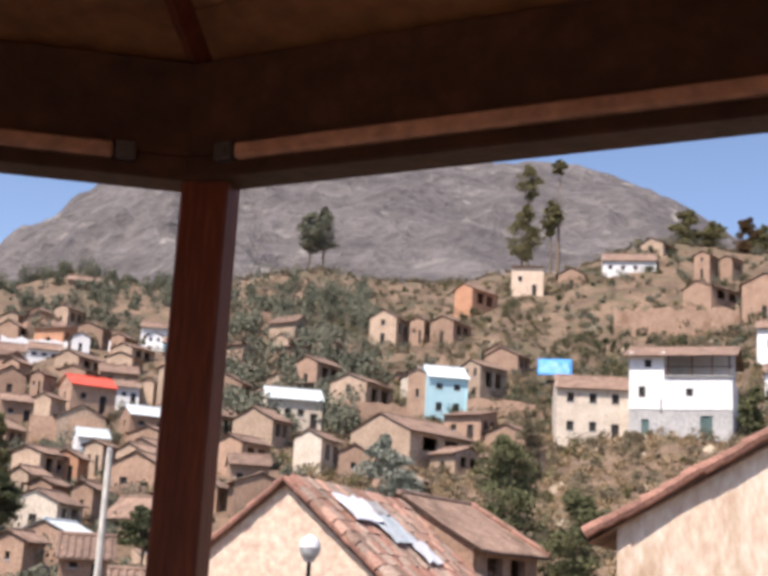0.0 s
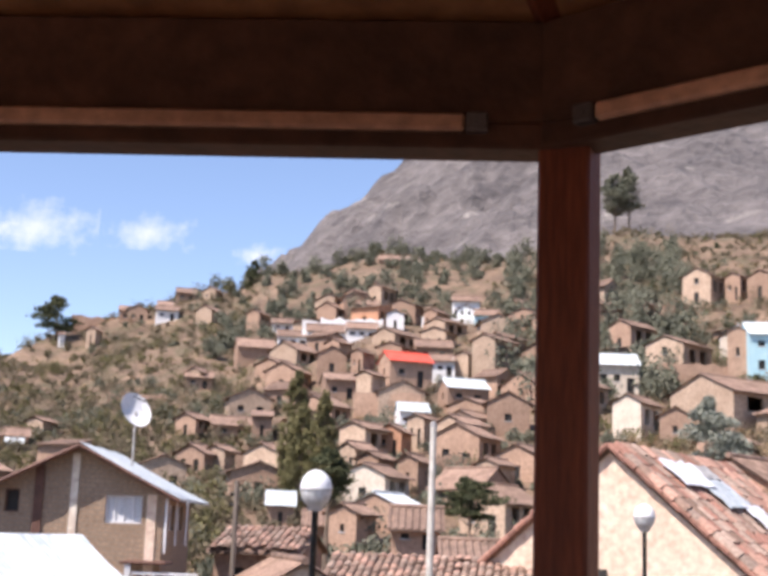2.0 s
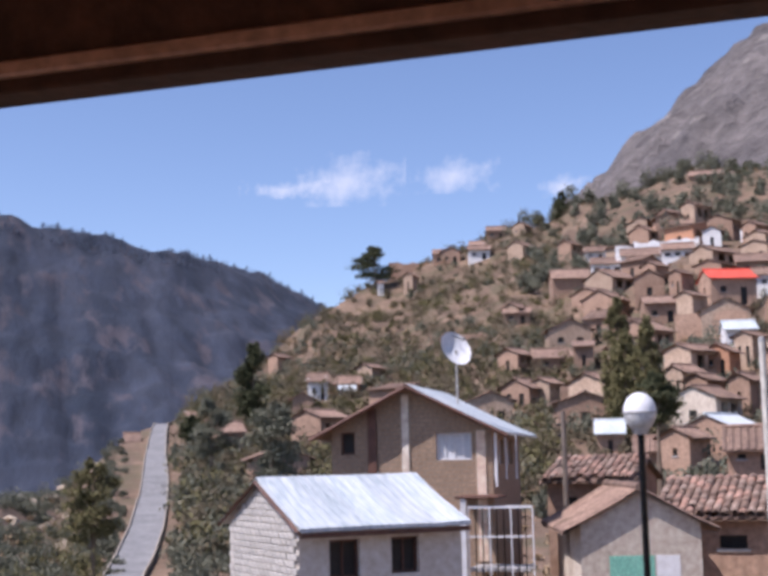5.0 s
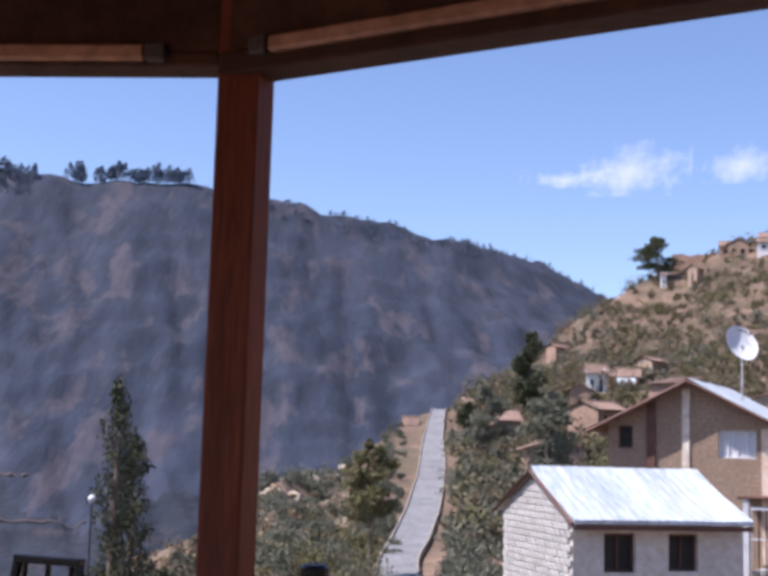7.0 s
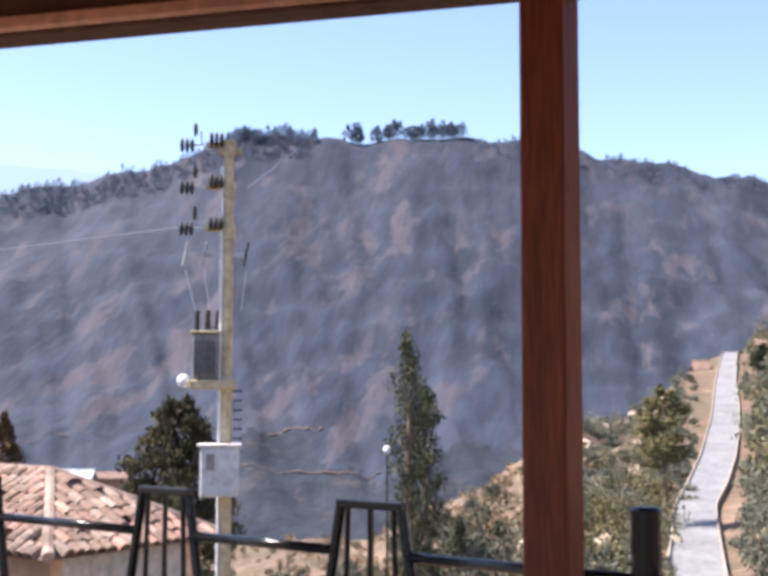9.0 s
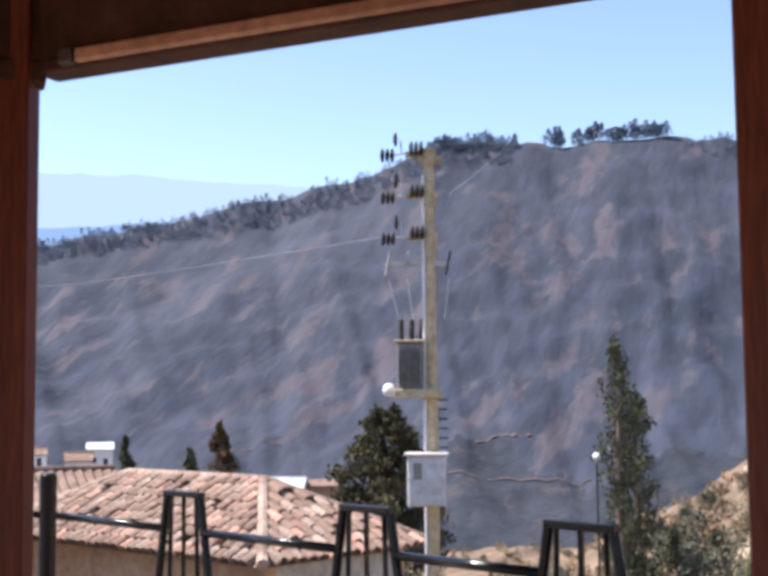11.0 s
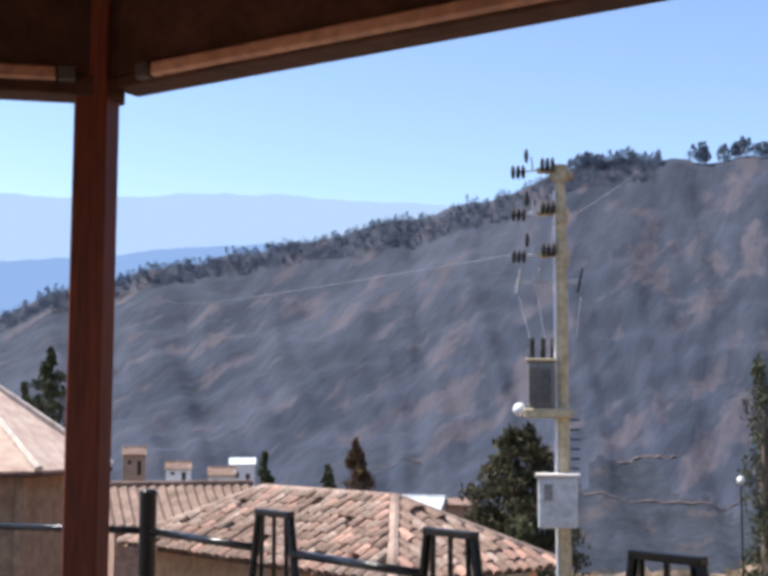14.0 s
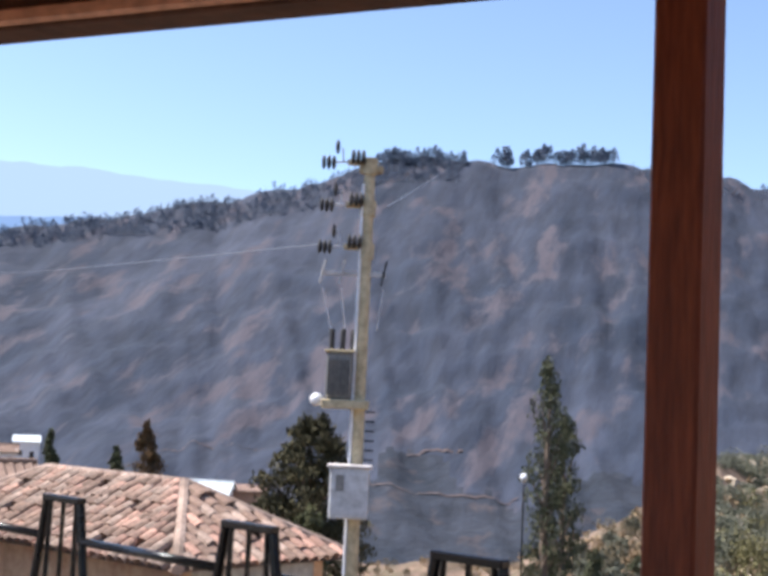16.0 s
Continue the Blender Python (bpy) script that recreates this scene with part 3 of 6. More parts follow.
house(11.4, 162.8, 21.2, 3.8, 2.4, 3.0, 0, "white", "tile", "eave", cols=3)
house(16.3, 164.3, 20.6, 3.8, 3.5, 3.0, 0, "adobe", "tile", "gable", cols=1)
house(15.18, 162.5, 21.2, 1.8, 3.0, 3.0, -32, "adobe", "tile", "gable", cols=2, rise=0.38)
house(12.7, 156.3, 19.1, 5.6, 3.4, 4.5, 20, "adobe", "red", "eave")
house(14.83, 145.6, 16.0, 2.1, 3.3, 3.0, -34, "dun", "tile", "gable", cols=0, rise=0.43)
house(12.5, 132.3, 11.8, 3.1, 2.3, 3.0, 10, "white", "tin", "eave")
house(10.1, 145.4, 15.7, 4.9, 2.5, 3.9, 18, "adobe", "tin", "eave")
house(10.45, 128.5, 10.7, 2.8, 2.6, 4.8, -31, "dun", "tile", "gable", cols=1, rise=0.62)
house(8.3, 129.3, 11.3, 4.3, 3.6, 3.4, 0, "adobe", "tile", "gable", cols=1, door=False)
house(9.25, 103.1, 4.3, 1.8, 3.0, 3.0, -33, "dun", "tile", "gable", cols=1, rise=0.38)
house(16.9, 120.9, 7.7, 1.8, 2.4, 3.0, 0, "pink", "tile", "shed", cols=1)
house(14.93, 121.8, 9.0, 1.8, 2.2, 3.0, -28, "dun", "tile", "gable", cols=2, rise=0.43)
house(13.6, 119.4, 8.4, 2.4, 2.5, 3.0, -20, "orange", "tile", "gable")
house(15.47, 112.0, 6.3, 2.0, 2.4, 3.0, -38, "dun", "tile", "gable", cols=2, rise=0.53)
house(12.73, 104.4, 4.4, 1.8, 3.0, 3.0, -24, "adobe", "tile", "gable", cols=1, rise=0.45)
house(22.68, 140.6, 10.8, 2.6, 2.2, 3.4, -33, "adobe", "tile", "gable", cols=1, rise=0.57)
house(20.6, 141.2, 10.8, 4.5, 1.8, 3.6, 8, "adobe", "tile", "eave")
house(19.3, 134.1, 10.4, 2.1, 2.6, 3.0, 0, "adobe", "tile", "shed", cols=1)
house(22.4, 122.4, 6.4, 3.1, 1.9, 3.0, -30, "adobe", "tile", "gable")
house(22.2, 172.1, 19.5, 3.6, 1.7, 3.0, 0, "adobe", "tile", "eave")
house(21.33, 123.2, 6.5, 2.2, 2.2, 3.0, -28, "dun", "tile", "gable", cols=0, rise=0.45)
house(14.2, 91.5, 1.4, 2.7, 2.3, 5.0, -26, "adobe", "tin", "gable", rise=0.6, cols=0)
house(15.56, 85.5, 0.3, 2.1, 2.5, 3.0, -27, "adobe", "tile", "gable", cols=1, door=False, rise=0.5)
house(18.3, 96.0, 1.5, 2.0, 1.9, 3.0, 0, "adobe", "tin", "eave", cols=1)
house(16.5, 87.8, 0.4, 2.3, 1.6, 3.0, 0, "adobe", "tile", "eave")
house(4.7, 166.2, 24.5, 2.9, 1.9, 3.0, -20, "dun", "tile", "gable", cols=1)
house(3.4, 168.3, 25.5, 3.7, 3.8, 5.6, -39, "adobe", "tile", "gable", cols=1, rise=0.88)
house(2.6, 183.8, 31.4, 3.3, 3.6, 3.8, -30, "adobe", "tile", "gable", cols=0, rise=0.67)
house(3.8, 145.2, 17.4, 6.5, 3.8, 5.2, 8, "cream", "tin", "eave", cols=4)
house(1.44, 152.3, 20.3, 5.1, 4.3, 6.6, -31, "dun", "tile", "gable", cols=1, rise=0.94, rows=2)
BLUE_HOUSE = house(-3.1, 147.9, 19.9, 4.7, 5.2, 6.0, 12, "aqua", "tin", "eave", rows=2, door=False, label="white and turquoise two-storey house with a metal roof")
house(-1.7, 149.3, 20.0, 2.3, 5.6, 3.0, 0, "adobe", "tin", "gable", cols=1, door=False)
house(-4.08, 155.8, 23.2, 3.2, 4.7, 5.0, -42, "dun", "tile", "gable", cols=2, door=False, rise=0.76, rows=2)
house(0.03, 195.5, 37.1, 4.6, 4.5, 5.4, -25, "dun", "tile", "gable", cols=1, rise=1.21, rows=2)
house(-1.53, 194.6, 37.4, 2.5, 3.8, 3.8, -29, "adobe", "tile", "gable", cols=2, rise=0.52)
house(-2.67, 192.0, 36.9, 4.1, 3.8, 5.7, -30, "adobe", "tile", "gable", cols=1, rise=0.86)
house(-3.6, 213.2, 46.4, 3.9, 4.5, 7.1, -39, "orange", "tile", "gable", cols=0, rise=0.94, rows=2)
house(-6.5, 226.6, 53.0, 5.8, 5.5, 4.7, 0, "pink", "tile", "shed")
house(-8.5, 227.9, 54.3, 4.8, 3.3, 3.8, 0, "adobe", "tile", "gable", cols=1)
house(-11.1, 229.0, 57.4, 9.6, 3.3, 7.7, 0, "white", "tile", "eave", cols=4)
house(-12.08, 238.7, 63.4, 4.9, 2.9, 5.7, -28, "dun", "tile", "gable", cols=1, rise=1.27)
house(-9.6, 134.4, 16.4, 7.6, 6.0, 6.0, 6, "cream", "tile", "eave", cols=3, rows=2, label="cream plastered long two-storey house with dark doorways")
house(-14.1, 203.8, 46.3, 5.5, 3.4, 8.1, -38, "adobe", "tile", "gable", cols=0, rise=1.1)
house(-17.0, 197.7, 43.1, 6.6, 5.6, 5.3, 0, "adobe", "tile", "gable", cols=1)
house(-14.31, 224.3, 56.1, 2.9, 4.3, 3.6, -24, "adobe", "tile", "gable", cols=1, rise=0.73, rows=2)
house(-15.36, 224.9, 56.2, 2.4, 3.7, 3.7, -31, "adobe", "tile", "gable", cols=0, rise=0.47)
house(-17.7, 169.9, 31.0, 6.1, 5.3, 4.8, 0, "white", "tile", "eave")
house(-0.12, 127.4, 12.7, 7.9, 3.4, 10.0, -41, "dun", "tile", "gable", cols=0, rise=1.73)
house(1.0, 119.8, 9.9, 2.8, 3.2, 3.0, 0, "adobe", "tile", "gable", cols=1, door=False)
house(3.09, 123.7, 10.8, 3.0, 3.8, 4.7, -27, "cream", "tile", "gable", cols=0, rise=0.75)
house(5.6, 115.6, 8.1, 3.6, 3.0, 3.0, 5, "adobe", "tile", "eave")
house(-17.8, 148.3, 22.4, 4.2, 4.4, 3.4, 0, "white", "tile", "eave")
house(15.4, 206.8, 36.4, 3.5, 3.1, 3.0, 14, "adobe", "tile", "gable")
house(16.58, 209.3, 36.1, 2.4, 3.7, 3.2, -24, "dun", "tile", "gable", cols=1, rise=0.45)
house(14.47, 207.4, 37.7, 2.6, 3.7, 4.5, -36, "dun", "tile", "gable", cols=1, rise=0.52)
house(16.3, 171.0, 23.1, 2.2, 3.5, 3.0, -36, "adobe", "tile", "gable", cols=0, rise=0.55)
house(15.26, 117.4, 7.9, 3.0, 3.0, 4.5, -37, "dun", "tile", "gable", cols=0, rise=0.56)
house(14.51, 106.0, 5.0, 2.0, 2.6, 3.0, -30, "adobe", "tile", "gable", cols=1, rise=0.44)
house(12.44, 124.2, 9.5, 1.9, 3.1, 3.0, -29, "dun", "tile", "gable", cols=2, rise=0.37)
house(10.93, 122.9, 9.1, 2.8, 3.1, 4.8, -34, "dun", "tile", "gable", cols=0, rise=0.68)
house(31.2, 140.8, 7.9, 2.2, 2.7, 3.0, 0, "white", "tile", "eave")
house(30.0, 146.4, 8.9, 3.5, 1.7, 3.0, 0, "orange", "tile", "eave")
house(33.21, 184.5, 14.7, 1.8, 2.2, 3.0, -41, "adobe", "tile", "gable", cols=0, rise=0.4)
house(36.9, 149.9, 5.5, 1.1, 1.6, 3.0, 0, "white", "tile", "shed", cols=1)
house(31.9, 131.8, 5.5, 2.1, 2.7, 3.0, 0, "adobe", "tile", "gable", cols=1)
house(39.4, 142.1, 3.1, 1.6, 1.3, 3.0, 0, "adobe", "tile", "eave", cols=1)
house(35.1, 123.1, 2.2, 2.7, 2.6, 3.0, 15, "adobe", "tile", "eave")
house(29.9, 143.3, 8.2, 1.8, 1.3, 3.0, 0, "white", "tin", "shed", cols=1)
house(29.12, 155.6, 10.8, 2.2, 2.2, 3.0, -35, "dun", "tile", "gable", cols=2, rise=0.4)
house(25.4, 239.2, 37.7, 4.2, 2.8, 3.3, 0, "adobe", "tile", "eave")
house(23.9, 239.9, 39.7, 2.8, 2.4, 3.0, 0, "white", "tile", "eave")
house(16.91, 211.3, 36.5, 2.8, 2.9, 3.5, -41, "dun", "tile", "gable", cols=2, rise=0.58)
house(15.52, 210.8, 38.1, 2.9, 2.9, 3.8, -38, "adobe", "tile", "gable", cols=1, rise=0.59)
house(19.96, 212.2, 34.5, 2.6, 2.4, 3.4, -34, "adobe", "tile", "gable", cols=0, rise=0.63)
house(22.47, 172.7, 19.7, 2.3, 2.2, 3.0, -33, "dun", "tile", "gable", cols=0, rise=0.58)
house(10.3, 202.3, 35.2, 4.4, 3.5, 3.5, 0, "white", "tile", "eave")

house(76.8, 40.0, -2.8, 4.5, 1.3, 6.0, 8, "adobe", "tile", "eave", rise=0.9, cols=3)
house(77.8, 190.0, -7.1, 3.6, 1.9, 3.0, 0, "white", "tile", "eave")
house(75.9, 180.0, -8.1, 3.6, 2.4, 3.0, 0, "white", "tile", "eave")
house(75.0, 185.0, -8.1, 3.5, 3.5, 3.0, 0, "white", "tin", "shed")
house(79.7, 190.0, -6.3, 3.2, 3.2, 3.0, 0, "adobe", "tile", "eave")
house(67.5, 130.0, -8.9, 5.6, 1.5, 5.0, -14, "white", "tin", "eave", rise=1.3, cols=1)
house(65.4, 132.0, -10.0, 3.4, 3.1, 3.0, -10, "adobe", "tile", "shed", rise=0.4, cols=2)
house(64.5, 95.0, -11.1, 2.1, 2.1, 3.0, 0, "adobe", "tile", "eave")
LOW_HOUSE = house(19.3, 44.0, -1.0, 2.9, 1.8, 5.0, -12, "adobe", "tile", "eave", rise=0.6)
CREAM_GABLE = house(17.2, 33.0, -1.4, 3.0, 1.3, 5.0, 10, "cream", "tile", "gable", rise=0.8, cols=0, label="white plastered gable house with an old tile roof")
LONG_HOUSE = house(10.8, 37.0, -1.9, 7.4, 1.8, 6.0, -4, "adobe", "tile", "eave", rise=0.8, label="long adobe house with an old clay tile roof")
house(8.4, 50.0, -0.5, 4.6, 1.0, 5.0, 5, "adobe", "tile", "eave", rise=0.8, cols=3)
house(12.3, 58.0, 0.8, 2.2, 1.1, 3.0, 0, "adobe", "tile", "eave")
house(50.2, 110.0, -12.0, 2.8, 2.0, 3.0, 0, "white", "tile", "eave")
yard_wall(-13.19, 189.7, 39.83, 18.2, 3.28, -3, ADOBE, 15)
yard_wall(0.21, 149.7, 19.38, 8.1, 2.59, 6, ADOBE, 16)
yard_wall(-5.52, 148.2, 20.36, 8.0, 2.28, 4, ADOBE, 17)
yard_wall(1.69, 187.8, 32.90, 8.7, 2.74, -6, ADOBE, 18)
yard_wall(5.14, 215.4, 43.22, 8.3, 2.07, 10, ADOBE, 19)
yard_wall(13.74, 140.6, 14.18, 7.6, 2.43, -8, ADOBE, 20)
yard_wall(10.28, 112.6, 6.21, 4.5, 2.17, 5, ADOBE, 21)
yard_wall(15.47, 196.0, 32.06, 9.8, 1.96, -5, WHITEWASH, 22)
yard_wall(15.80, 193.6, 30.89, 13.0, 1.94, 8, WHITEWASH, 23)
yard_wall(10.86, 197.5, 33.23, 9.9, 1.82, -6, WHITEWASH, 24)
yard_wall(19.19, 118.6, 6.32, 5.0, 1.82, 6, ADOBE, 25)
yard_wall(13.06, 105.9, 4.63, 4.9, 2.04, -8, ADOBE, 26)
yard_wall(26.39, 246.3, 38.03, 13.3, 1.89, 3, ADOBE, 27)
yard_wall(30.23, 154.3, 10.47, 8.3, 1.31, 5, WHITEWASH, 28)
yard_wall(24.80, 169.0, 16.72, 7.8, 1.43, -4, ADOBE, 29)
yard_wall(10.28, 122.3, 8.78, 4.7, 1.88, 10, ADOBE, 30)

part("painted_band", boxed(-2.35, 2.35, -0.03, -0.004, 4.32, 5.19), AQUA, BLUE_HOUSE, "turquoise painted upper band")
part("painted_band", boxed(2.00, 2.35, -0.03, -0.004, 0.0, 4.26), AQUA, BLUE_HOUSE, "turquoise painted corner")

fill_village(44, 71, 4.5, 20, 2.40, 2.86)
fill_village(4, 72, 20, 33, 2.45, 2.7)
fill_village(9, 73, -7, 4.5, 2.5, 2.8)

# ---- plants ----
def leaf_cloud(centres, sizes, count, leaf, seed, squash=1.0, up=0.0):
    """Vertices and faces of many small leaf blades scattered in ellipsoids."""
    rng = np.random.default_rng(seed)
    c = np.repeat(np.asarray(centres, float), count, axis=0)
    s = np.repeat(np.asarray(sizes, float), count, axis=0)
    n = len(c)
    d = rng.normal(size=(n, 3))
    d /= np.linalg.norm(d, axis=1)[:, None]
    d *= (rng.random((n, 1)) ** 0.45)
    p = c + d * s
    a = rng.normal(size=(n, 3)) * np.array([1, 1, 1 + up])
    a /= np.linalg.norm(a, axis=1)[:, None]
    b = np.cross(a, rng.normal(size=(n, 3)))
    b /= np.linalg.norm(b, axis=1)[:, None]
    k = leaf * (0.6 + 0.8 * rng.random((n, 1)))
    a, b = a * k, b * k * 0.55 * squash
    v = np.stack([p - a, p + b, p + a, p - b], 1).reshape(-1, 3)
    return v.tolist(), np.arange(4 * n).reshape(-1, 4).tolist()


def leafy(name, v, f, material, parent=None):
    me = bpy.data.meshes.new(name)
    me.from_pydata(v, [], f)
    me.materials.append(material)
    ob = new(name, me)
    if parent is not None:
        ob.parent = parent
    return ob


def foliage(name, dark, light):
    m = bpy.data.materials.new(name)
    m.use_nodes = True
    n, l = m.node_tree.nodes, m.node_tree.links
    p = n["Principled BSDF"]
    p.inputs["Roughness"].default_value = 0.8
    p.inputs["Specular IOR Level"].default_value = 0.12
    g = n.new("ShaderNodeNewGeometry")
    mx = n.new("ShaderNodeMix")
    mx.data_type = "RGBA"
    mx.inputs[6].default_value, mx.inputs[7].default_value = (*dark, 1), (*light, 1)
    l.new(g.outputs["Random Per Island"], mx.inputs[0])
    l.new(mx.outputs[2], p.inputs["Base Color"])
    return m


CYPRESS = foliage("dark_cypress_leaves", (0.04, 0.048, 0.024), (0.10, 0.105, 0.055))
RUST = foliage("rusty_conifer_leaves", (0.07, 0.045, 0.02), (0.15, 0.09, 0.045))
GUM = foliage("grey_green_leaves", (0.12, 0.125, 0.088), (0.20, 0.20, 0.145))
GREEN = foliage("green_leaves", (0.075, 0.08, 0.038), (0.15, 0.152, 0.078))
SILVER = foliage("silver_leaves", (0.19, 0.205, 0.165), (0.30, 0.315, 0.26))
SAGE = foliage("sage_leaves", (0.065, 0.07, 0.05), (0.13, 0.132, 0.098))
POPLAR = foliage("dark_poplar_leaves", (0.045, 0.055, 0.03), (0.12, 0.12, 0.07))
BROWN_FIR = foliage("brownish_fir_leaves", (0.045, 0.042, 0.022), (0.095, 0.085, 0.045))
OLIVE = foliage("olive_leaves", (0.10, 0.092, 0.042), (0.19, 0.17, 0.08))
STRAW = foliage("dry_brush", (0.22, 0.155, 0.09), (0.42, 0.31, 0.19))
BRUSH = foliage("olive_brush", (0.12, 0.10, 0.064), (0.20, 0.165, 0.108))
# far leaves paler and bluer, with the air's haze put into their colour
RIDGE_HAZE = foliage("haze_blue_far_leaves", (0.10, 0.122, 0.168), (0.135, 0.157, 0.20))
BARK = surface("bark", (0.12, 0.085, 0.06), (0.24, 0.18, 0.13), 4.0, 0.9, 0.5, stretch=(1, 1, 0.3))


def tree(x, y, z, h, w, form, leaves, label, seed, count=900, leaf=0.22, bare=0.12):
    """A tapered trunk with limbs, and a crown of leaf blades gathered in uneven clumps. form: spire, plume or crown."""
    ground_z = on_hill(math.degrees(math.atan2(-x, y)), math.hypot(x, y)).z
    lift = max(0.0, z - ground_z)
    bare, h, z = (bare * h + lift) / (h + lift), h + lift, z - lift
    rng = random.Random(seed)
    t = holder("tree", Matrix.Translation((x, y, z)), label, "tree")
    bm = rodded((0, 0, -0.6), (rng.uniform(-0.1, 0.1), 0, h * 0.55), 0.035 * h ** 0.8 + 0.03, 0.018 * h ** 0.8, 8)
    rod(bm, (0, 0, h * 0.5), (rng.uniform(-0.15, 0.15), 0, h * 0.93), 0.018 * h ** 0.8, 0.015, 6)
    cs, ss = [], []
    k = 130 if form == "drop" else 60 if form != "crown" else 22
    for i in range(k):
        g = (i + rng.random()) / k
        f = bare + (1 - bare) * g
        if form == "spire":
            rad = w * 0.5 * max(0.08, min(1.0, 0.55 + g * 3)) * (1 - g) ** 0.7 * 1.25
        elif form == "drop":
            rad = w * 0.5 * math.sin(math.pi * (0.2 + 0.71 * g))
        elif form == "plume":
            rad = w * 0.5 * (0.5 + 0.85 * math.sin(math.pi * min(1, (1 - g) * 1.02)) ** 0.7)
        else:
            rad = w * 0.5 * math.sin(math.pi * min(0.97, 0.12 + 0.85 * (f - bare) / (1 - bare))) ** 0.6
        a = rng.uniform(0, 2 * math.pi)
        off = rad * (0.15 + 0.6 * rng.random() ** 0.6)
        c = (math.cos(a) * off, math.sin(a) * off, h * f)
        cs.append(c)
        ss.append((max(0.12, rad * rng.uniform(0.4, 0.7)), max(0.12, rad * rng.uniform(0.4, 0.7)), h * (1 - bare) * (0.04 if form != "crown" else 0.085) * rng.uniform(0.8, 1.4)))
        if i % 2 == 0 and f < 0.9:
            rod(bm, (0, 0, h * f * 0.82), c, 0.012 * h ** 0.7, 0.008, 5)
    part("trunk", bm, BARK, t)
    if form == "drop":
        ss = [(max(0.14, a * 0.6), max(0.14, b * 0.6), c) for a, b, c in ss]
    v, f = leaf_cloud(cs, ss, max(8, count * 7 // 2 // k), leaf * 0.5, seed, 0.7, up=2.0 if form != "crown" else 0.0)
    leafy("crown", v, f, leaves, t)
    return t


def brush(name, label, category, where, leaves, seed, count, leaf):
    """Uncountable low growth as one object: rows of x, y, z, width, height."""
    cs, ss = [], []
    rng = random.Random(seed)
    for x, y, z, w, h in where:
        for _ in range(3):
            cs.append((x + rng.uniform(-0.3, 0.3) * w, y + rng.uniform(-0.3, 0.3) * w, z + h * rng.uniform(0.2, 0.55)))
            ss.append((w * rng.uniform(0.25, 0.45), w * rng.uniform(0.25, 0.45), h * rng.uniform(0.28, 0.45)))
    v, f = leaf_cloud(cs, ss, count // 3, leaf, seed, up=0.6)
    return tagged(leafy(name, v, f, leaves), label, category, "", "stuff")


def scatter(n, seed, turn0, turn1, s0, s1, size0, size1, keep=lambda x, y: True, tall=0.9):
    rng = random.Random(seed)
    out = []
    while len(out) < n:
        p = lie(rng.uniform(turn0, turn1), rng.uniform(s0, s1))
        if keep(p.x, p.y):
            w = size0 + (size1 - size0) * rng.random() ** 2
            out.append((p.x, p.y, p.z, w, w * tall * rng.uniform(0.7, 1.3)))
    return out


def patchy(scale, lim, off):
    return lambda x, y: noise.noise((x * scale, y * scale, off)) > lim


def off_road(turn0=37.4, turn1=40.6):
    return lambda x, y: not turn0 < math.degrees(math.atan2(-x, y)) < turn1


brush("hillside_shrubs", "grey-green shrubs scattered over the dry hillside", "shrubs", scatter(1100, 11, 3, 37, 2.3, 3.06, 0.9, 3.2, patchy(0.03, -0.12, 4.0)) + scatter(420, 43, -22, 3, 2.66, 3.06, 0.9, 3.2, patchy(0.03, -0.12, 4.0)), GUM, 21, 120, 0.16)
brush("hillside_brush", "olive brown brush on the dry hillside", "brush", scatter(2200, 12, -22, 37, 2.4, 3.05, 0.8, 2.8, patchy(0.025, -0.15, 9.0)) + scatter(1300, 31, 20, 37, 2.35, 3.04, 1.0, 3.8) + scatter(1200, 37, -20, 9, 2.62, 3.04, 0.9, 3.0, patchy(0.04, -0.3, 5.0)), BRUSH, 22, 99, 0.14)
brush("dry_tufts", "straw coloured tufts of dry grass", "grass", scatter(2600, 13, -22, 60, 2.0, 3.02, 0.5, 1.4, off_road()) + scatter(3400, 42, -18, 3, 2.2, 2.8, 0.5, 1.8), STRAW, 23, 45, 0.12)
brush("gum_thicket", "dense grey-green eucalyptus thicket above the houses", "trees", scatter(200, 14, 0.5, 8.5, 2.66, 2.98, 2.6, 5.5, tall=1.3) + scatter(120, 15, 8, 22, 2.84, 3.03, 2.2, 4.5, tall=1.2), GUM, 24, 330, 0.24)
brush("roadside_scrub", "grey-green bushes below the road", "shrubs", scatter(110, 16, 35, 37.4, 2.1, 2.8, 1.0, 2.6, tall=1.0) + scatter(75, 30, 40.6, 47, 2.05, 2.72, 0.9, 2.6, tall=1.0) + scatter(130, 32, 40.3, 46, 2.6, 3.02, 0.9, 2.4, tall=0.8) + scatter(70, 45, 39.7, 40.7, 2.45, 3.0, 0.5, 1.4, tall=0.8) + scatter(60, 46, 36.9, 37.7, 2.2, 3.0, 0.5, 1.5, tall=0.9), GUM, 25, 420, 0.075)
brush("bank_bushes", "dark olive bushes on the rocky bank", "shrubs", scatter(210, 35, -18, 2, 2.66, 2.98, 1.0, 3.4, patchy(0.05, -0.1, 1.0), tall=1.1), CYPRESS, 35, 130, 0.17)
brush("hill_bushes", "dark olive bushes on the hillside", "shrubs", scatter(760, 40, 20, 37, 2.35, 3.02, 1.0, 3.6, tall=0.9) + scatter(240, 41, -20, 10, 2.5, 3.03, 0.9, 3.0, patchy(0.04, -0.1, 3.0)), OLIVE, 40, 110, 0.15)
